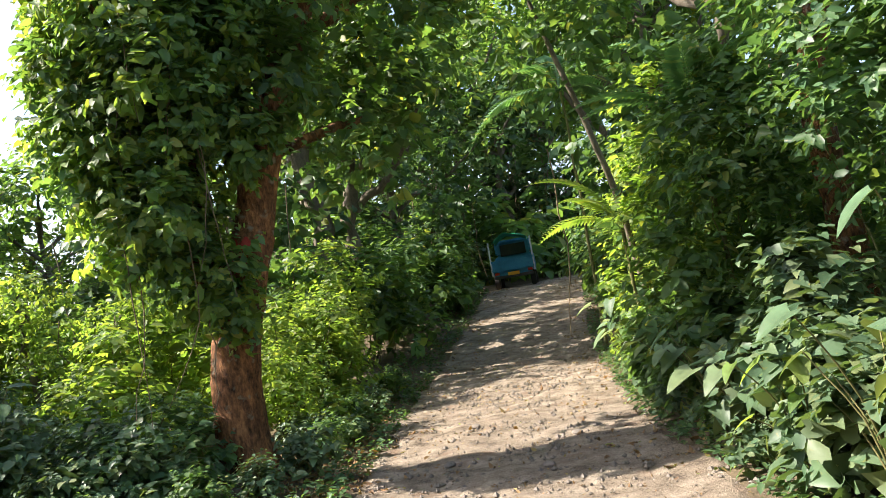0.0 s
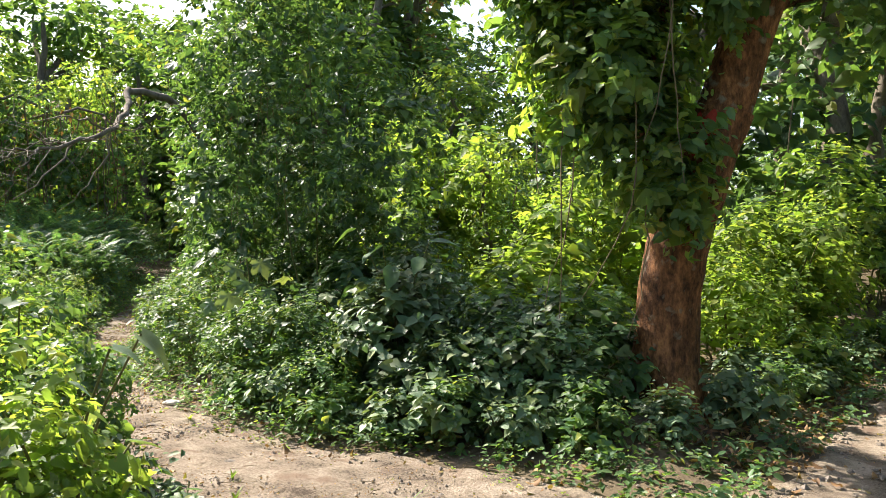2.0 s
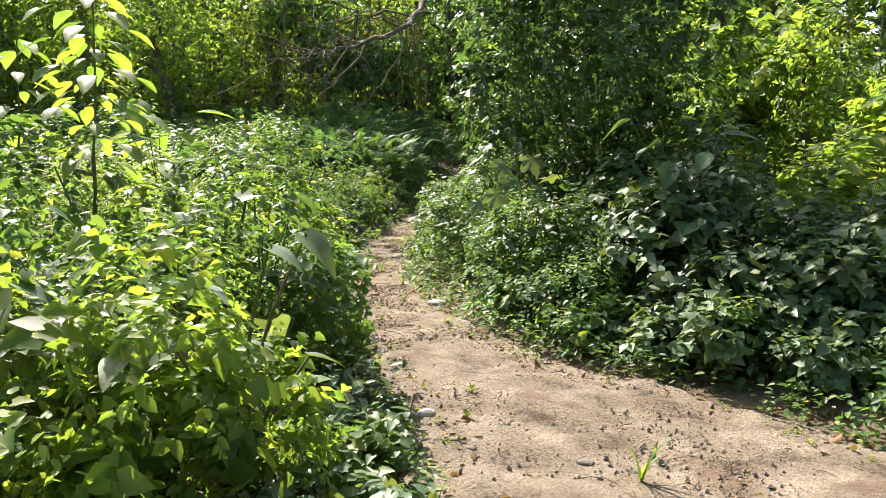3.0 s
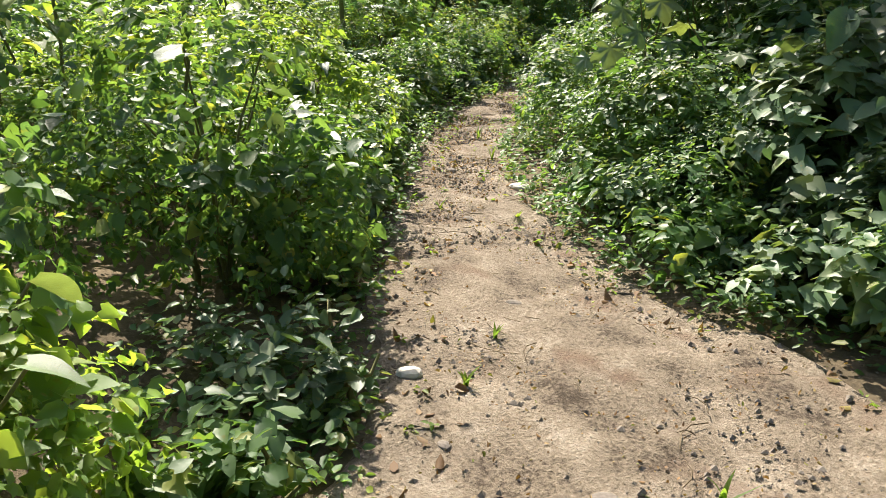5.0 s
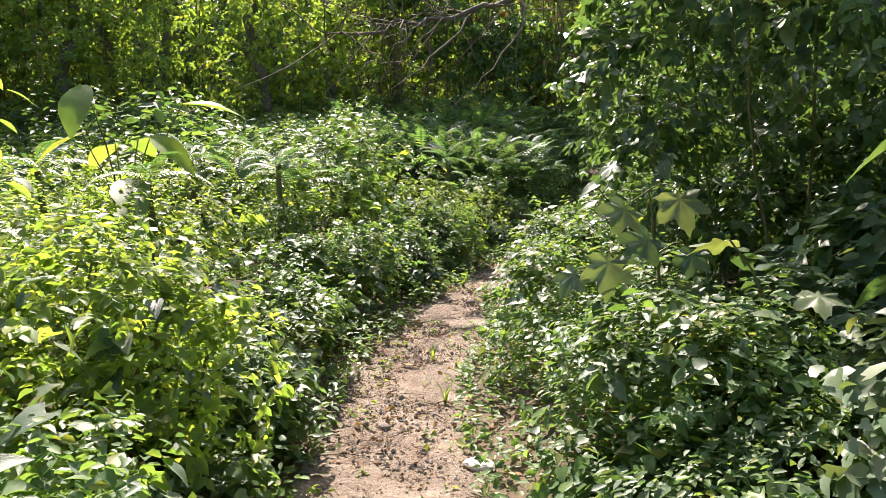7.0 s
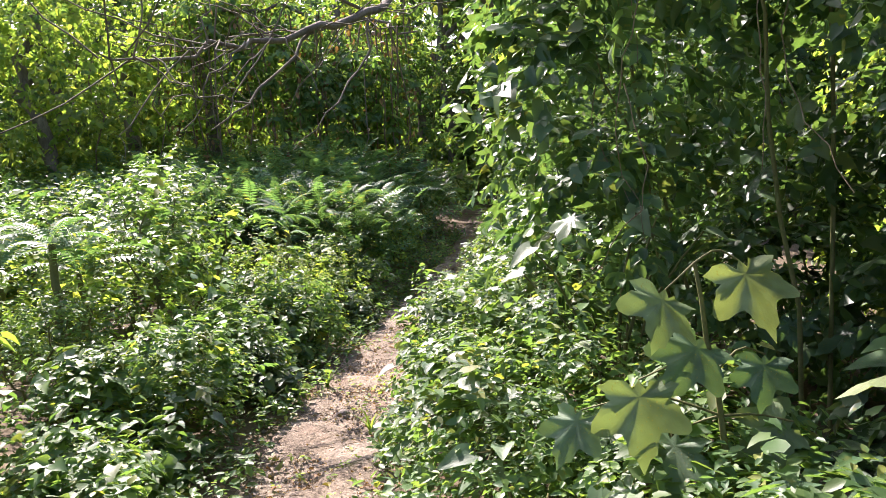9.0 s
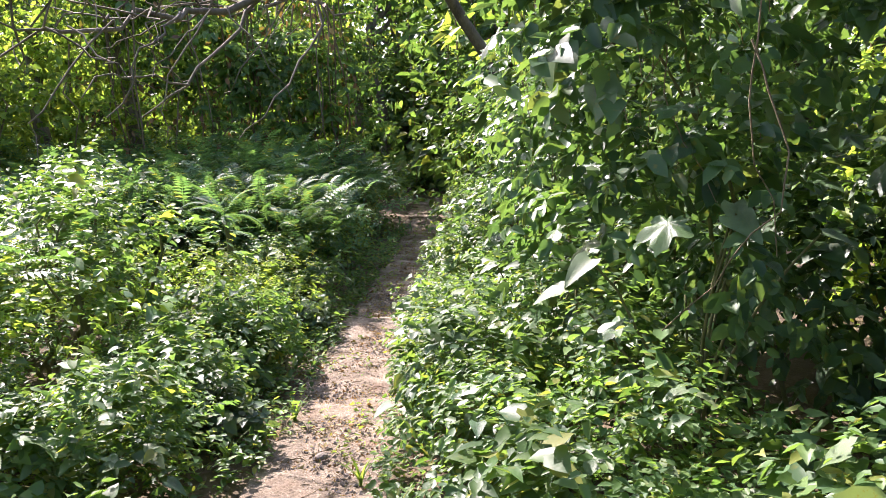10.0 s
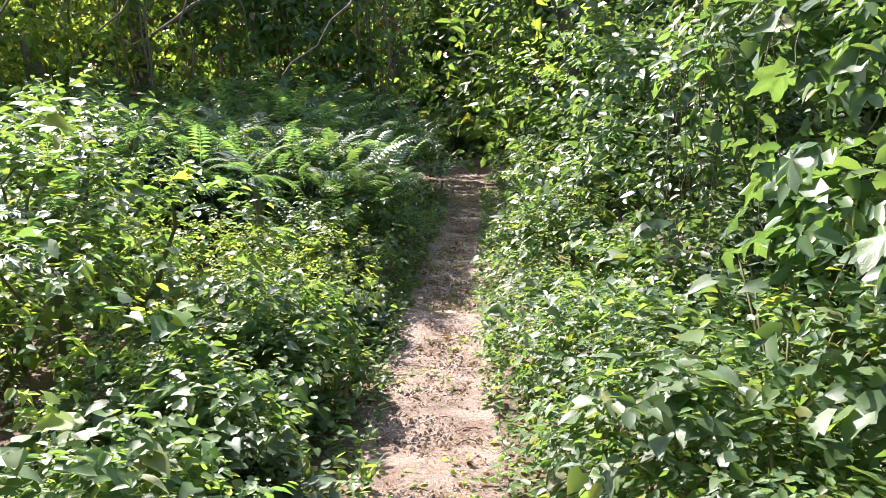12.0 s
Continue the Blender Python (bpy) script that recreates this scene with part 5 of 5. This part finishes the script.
gen = np.random.default_rng(78)
spots = []
for gx in np.arange(-17.5, -10.4, 0.95):
    for gy in np.arange(3.5, 14.5, 0.95):
        x, y = gx + gen.normal(0, 0.2), gy + gen.normal(0, 0.2)
        side = edge(x, y, PATH_LINE)[0]
        j = int(np.argmin(np.hypot(PATH_LINE[:, 0] - x, PATH_LINE[:, 1] - y)))
        deep = -0.77 * x + 0.64 * y - 12.0
        if side < 0.75 or y > PATH_LINE[j, 1] or side > 6.5 or deep < 1.8 + 2.6 * gen.random():
            continue
        spots.append((x, y, gen.random() * 360, min(0.70 + 0.13 * deep, 0.40 + 0.65 * side, 1.5) * (0.85 + 0.25 * gen.random())))
plant(fern_thicket(79, 230, 0.33, 11, 0.062), spots, "thicket of blue-green ferns filling the back of the clearing", "ferns", "fern thickets")


# ---- broad-leaved plants ----
def broad_plant(x, y, stalks, size, kind, mat, label, seed, h=0.8, name="broadleaf_plant", group="broad-leaved plants", spread=0.35, lean=(0, 0)):
    gen = np.random.default_rng(seed)
    p = new(name)
    p.matrix_basis = pose(x, y, gz(x, y))
    mesh = large_leaf(kind, mat)
    for i in range(stalks):
        a = 6.28 * i / stalks + gen.normal(0, 0.35)
        hh, q = h * (0.55 + 0.5 * gen.random()), spread * (0.5 + 0.6 * gen.random())
        tx, ty = math.cos(a) * q + lean[0] * hh, math.sin(a) * q + lean[1] * hh
        part("stalk", tubes("stalk", [curve([(0, 0, -0.03, 0.008), (tx * 0.35, ty * 0.35, hh * 0.6, 0.006), (tx, ty, hh, 0.004)], 7, 0.004, gen)], STEM_GREEN, 5), p)
        set_leaf(p, mesh, (tx, ty, hh), (math.cos(a) * 0.35 + gen.normal(0, 0.2), math.sin(a) * 0.35 + gen.normal(0, 0.2), 0.9), (math.cos(a) + gen.normal(0, 0.3), math.sin(a) + gen.normal(0, 0.3), -0.45), size * (0.75 + 0.5 * gen.random()))
    return tagged(p, label, "plant", group)


LOBED = "broad lobed-leaf sapling leaning out beside the footpath"


def lobed_sapling(x, y, leaves, seed):
    """A thin leaning stem whose large lobed leaves hang, faces to the path; leaves: (along, out, height, size)."""
    gen = np.random.default_rng(seed)
    p = new("broadleaf_plant")
    p.matrix_basis = pose(x, y, gz(x, y))
    mesh = large_leaf("lobed", LEAF_BIG)
    top = max(q[2] for q in leaves)
    stem = curve([(0.10, 0.16, -0.05, 0.011), (0.12, 0.14, top * 0.5, 0.009), (0.06, 0.06, top + 0.04, 0.005)], 12, 0.006, gen)
    part("stem", tubes("stem", [stem], STEM_GREEN, 6), p)
    for a, out, z, size in leaves:
        lx, ly = 0.5 * a + 0.77 * out, 0.87 * a - 0.64 * out
        k = min(range(len(stem)), key=lambda i: abs(stem[i][2] - z - 0.06))
        part("stalk", tubes("stalk", [curve([(*stem[k][:3], 0.004), ((lx + stem[k][0]) / 2, (ly + stem[k][1]) / 2, z + 0.07, 0.003), (lx, ly, z + 0.04, 0.0025)], 6)], STEM_GREEN, 5), p)
        set_leaf(p, mesh, (lx, ly, z + 0.04), (0.62 + gen.normal(0, 0.2), -0.5 + gen.normal(0, 0.2), 0.55 + gen.normal(0, 0.15)), (-0.2 + gen.normal(0, 0.45), -0.5 + gen.normal(0, 0.45), -0.75), size)
    return tagged(p, LOBED, "plant", "broad-leaved plants")


lobed_sapling(-5.6, 6.56, [(0.21, 0.0, 0.98, 0.21), (0.01, 0.05, 0.92, 0.19), (0.12, 0.02, 0.79, 0.19), (-0.06, 0.06, 0.70, 0.21), (0.05, 0.0, 0.54, 0.19), (-0.2, 0.02, 0.62, 0.15), (0.30, -0.05, 0.72, 0.15), (0.36, 0.0, 0.55, 0.17), (0.2, 0.08, 0.40, 0.16)], 801)
broad_plant(-4.7, 6.75, 7, 0.15, "lobed", LEAF_BIG, LOBED, 802, 0.85, spread=0.3)
broad_plant(-6.6, 7.45, 9, 0.11, "heart", LEAF_BIG, "large heart-leaved vine plant at the footpath's edge", 803, 1.1, spread=0.4)
broad_plant(-7.8, 8.05, 11, 0.11, "heart", LEAF_BIG, "large heart-leaved vine plant at the footpath's edge", 804, 0.8, spread=0.4)
broad_plant(-8.52, 4.57, 7, 0.4, "oval", LEAF_LIGHT, "wild taro with tall bright green leaves among the weeds", 805, 1.4, spread=0.35)
broad_plant(-4.0, 6.85, 12, 0.24, "oval", LEAF_DARK, "large dark-leaved herb under the leaning tree", 806, 1.3, spread=0.4)
broad_plant(-2.6, 3.1, 8, 0.15, "heart", LEAF_BIG, "pale broad-leaved weed at the footpath's edge", 807, 0.95, spread=0.3)
broad_plant(-4.2, 3.85, 9, 0.15, "heart", LEAF_BIG, "pale broad-leaved weed at the footpath's edge", 808, 1.1, spread=0.3)
for i, (x, y, s, h) in enumerate([(2.0, 3.9, 0.2, 1.1), (1.95, 4.7, 0.18, 0.8), (2.15, 3.2, 0.22, 1.5), (2.0, 5.9, 0.26, 0.7), (2.05, 6.7, 0.28, 0.8), (2.1, 7.5, 0.26, 0.8), (2.15, 9.3, 0.24, 1.0), (2.3, 10.8, 0.2, 1.1)]):
    broad_plant(x, y, 10, s, "heart", LEAF_LIGHT if i == 1 else LEAF_BIG, "heart-leaved plant hanging over the road's edge", 820 + i, h, group="heart-leaved plants on the bank", spread=0.4)


def young_tree(x, y, h, leaf, n, seed):
    gen = np.random.default_rng(seed)
    t = new("sapling")
    t.matrix_basis = pose(x, y, gz(x, y))
    part("stem", tubes("stem", [curve([(0, 0, -0.05, 0.011), (0.05, 0.03, h * 0.5, 0.008), (0.02, 0.08, h, 0.004)], 11, 0.010, gen)], STEM_GREEN, 6), t)
    mesh = large_leaf("oval", LEAF_LIGHT)
    for i in range(n):
        s = 0.45 + 0.55 * i / n
        a = i * 2.4
        q = 0.05 + 0.42 * gen.random() * (1.35 - s)
        set_leaf(t, mesh, (0.04 + math.cos(a) * q, 0.05 + math.sin(a) * q, h * s + gen.normal(0, 0.02)), (math.cos(a) * 0.3, math.sin(a) * 0.3, 0.9), (math.cos(a), math.sin(a), -0.2 + gen.normal(0, 0.3)), leaf * (0.7 + 0.5 * gen.random()))
    return tagged(t, "young sapling with large bright green leaves above the weeds", "sapling", "saplings of the clearing")


young_tree(-5.45, 3.3, 2.1, 0.19, 54, 871)
young_tree(-5.9, 2.95, 1.8, 0.17, 44, 872)
young_tree(-7.2, 3.65, 1.9, 0.17, 40, 873)


# ---- slender poles and trunks on the road's right bank ----
def pole_tree(pts, mat, label, seed):
    gen = np.random.default_rng(seed)
    t = new("sapling")
    x, y = pts[0][0], pts[0][1]
    t.matrix_basis = pose(x, y, gz(x, y))
    part("trunk", tubes("trunk", [curve([(a - x, b - y, c, r) for a, b, c, r in pts], 16, 0.012, gen)], mat, 9), t)
    ax, ay, az, _ = pts[-1]
    lumps = [(ax - x + gen.normal(0, 0.5), ay - y + gen.normal(0, 0.5), az - 0.3 + gen.normal(0, 0.5), 0.45 + 0.2 * gen.random()) for _ in range(7)]
    v, f = mound(gen, lumps, 1800, 0.15, "oval", 0.4, hang=0.4)
    tagged(part("crown", mesh_of("crown", v, f, LEAF_MID), t), kind="stuff")
    return tagged(t, label, "tree", "trees on the road bank")


pole_tree([(2.75, 11.0, -0.1, 0.05), (2.55, 10.8, 1.8, 0.045), (2.2, 10.4, 3.2, 0.04), (1.6, 10.2, 5.2, 0.025)], BARK_GREY, "slender pale sapling leaning over the road", 850)
pole_tree([(4.0, 8.0, -0.1, 0.20), (4.0, 7.9, 1.2, 0.17), (3.85, 7.8, 2.4, 0.15), (4.2, 7.8, 4.2, 0.12), (4.6, 7.8, 6.2, 0.08)], BARK_RED, "dark crooked tree trunk on the road bank", 851)


# ---- the small blue goods truck parked up the road ----
def box(bm, x0, x1, y0, y1, z0, z1, bevel=0.01):
    m = bmesh.ops.create_cube(bm, size=1.0)
    for vt in m["verts"]:
        vt.co = Vector(((x0 + x1) / 2 + vt.co.x * (x1 - x0), (y0 + y1) / 2 + vt.co.y * (y1 - y0), (z0 + z1) / 2 + vt.co.z * (z1 - z0)))
    if bevel:
        es = list({e for vt in m["verts"] for e in vt.link_edges})
        bmesh.ops.bevel(bm, geom=es, offset=bevel, segments=2, affect="EDGES")
    return bm


def truck(x, y, turn):
    t = new("truck")
    t.matrix_basis = pose(x, y, gz(x, y), 0, 0, turn)
    B = bmesh.new
    part_bm("bed", box(box(B(), -0.70, 0.70, 0.02, 1.9, 0.52, 0.62), -0.6, 0.6, 0.0, 2.9, 0.42, 0.52), PAINT_BLUE, t)
    part_bm("tailgate", box(box(box(B(), -0.70, 0.70, -0.03, 0.01, 0.62, 0.98), -0.70, 0.70, -0.05, -0.03, 0.92, 0.98, 0.004), -0.70, 0.70, -0.05, -0.03, 0.62, 0.68, 0.004), PAINT_BLUE, t, "dusty blue tailgate")
    for sx in (-1, 1):
        part_bm("side_panel", box(B(), sx * 0.70 - 0.02, sx * 0.70 + 0.02, 0.02, 1.9, 0.62, 0.98), PAINT_BLUE, t)
        part_bm("post", box(B(), sx * 0.70 - 0.025, sx * 0.70 + 0.025, -0.03, 0.03, 0.5, 1.62, 0.006), PAINT_PALE, t, "pale upright corner post")
        part_bm("tail_light", box(B(), sx * 0.55 - 0.08, sx * 0.55 + 0.08, -0.04, 0.0, 0.50, 0.58), RED_LENS, t)
        for wy in (0.45, 2.5):
            bm = B()
            bmesh.ops.create_cone(bm, cap_ends=True, segments=28, radius1=0.27, radius2=0.27, depth=0.17)
            bmesh.ops.bevel(bm, geom=[e for e in bm.edges if abs(e.verts[0].co.z - e.verts[1].co.z) < 1e-5], offset=0.03, segments=2, affect="EDGES")
            wheel = part_bm("wheel", bm, RUBBER, t, "worn black tyre")
            wheel.matrix_basis = pose(sx * 0.60, wy, 0.27, 0, 90, 0)
            bm = B()
            bmesh.ops.create_cone(bm, cap_ends=True, segments=20, radius1=0.14, radius2=0.12, depth=0.19)
            part_bm("rim", bm, DARK_METAL, wheel)
    cab = part_bm("cab", box(box(B(), -0.68, 0.68, 1.95, 3.1, 0.45, 1.15, 0.05), -0.64, 0.64, 1.98, 2.9, 1.15, 1.72, 0.08), PAINT_BLUE, t)
    part_bm("rear_window", box(B(), -0.45, 0.45, 1.955, 1.975, 1.15, 1.55, 0.005), GLASS_DARK, cab)
    bm = B()
    bmesh.ops.create_grid(bm, x_segments=16, y_segments=14, size=0.5)
    for vt in bm.verts:
        cx, cy = vt.co.x, vt.co.y
        vt.co = Vector((cx * 1.15, 1.0 + cy * 1.9, 1.62 + 0.22 * (1 - (2 * cx) ** 2) + 0.04 * math.sin(9 * cx + 7 * cy)))
    bmesh.ops.solidify(bm, geom=bm.faces[:], thickness=0.02)
    part_bm("tarpaulin", bm, TARP_GREEN, t, "bright green plastic tarpaulin over the bed")
    part_bm("bumper", box(B(), -0.65, 0.65, -0.10, -0.04, 0.36, 0.46, 0.015), DARK_METAL, t)
    part_bm("number_plate", box(B(), -0.19, 0.19, -0.125, -0.105, 0.44, 0.55, 0.004), PLATE_YELLOW, t, "yellow number plate")
    return tagged(t, "small dusty blue goods truck with green tarpaulin on the road", "truck")


truck(2.42, 26.9, -8)
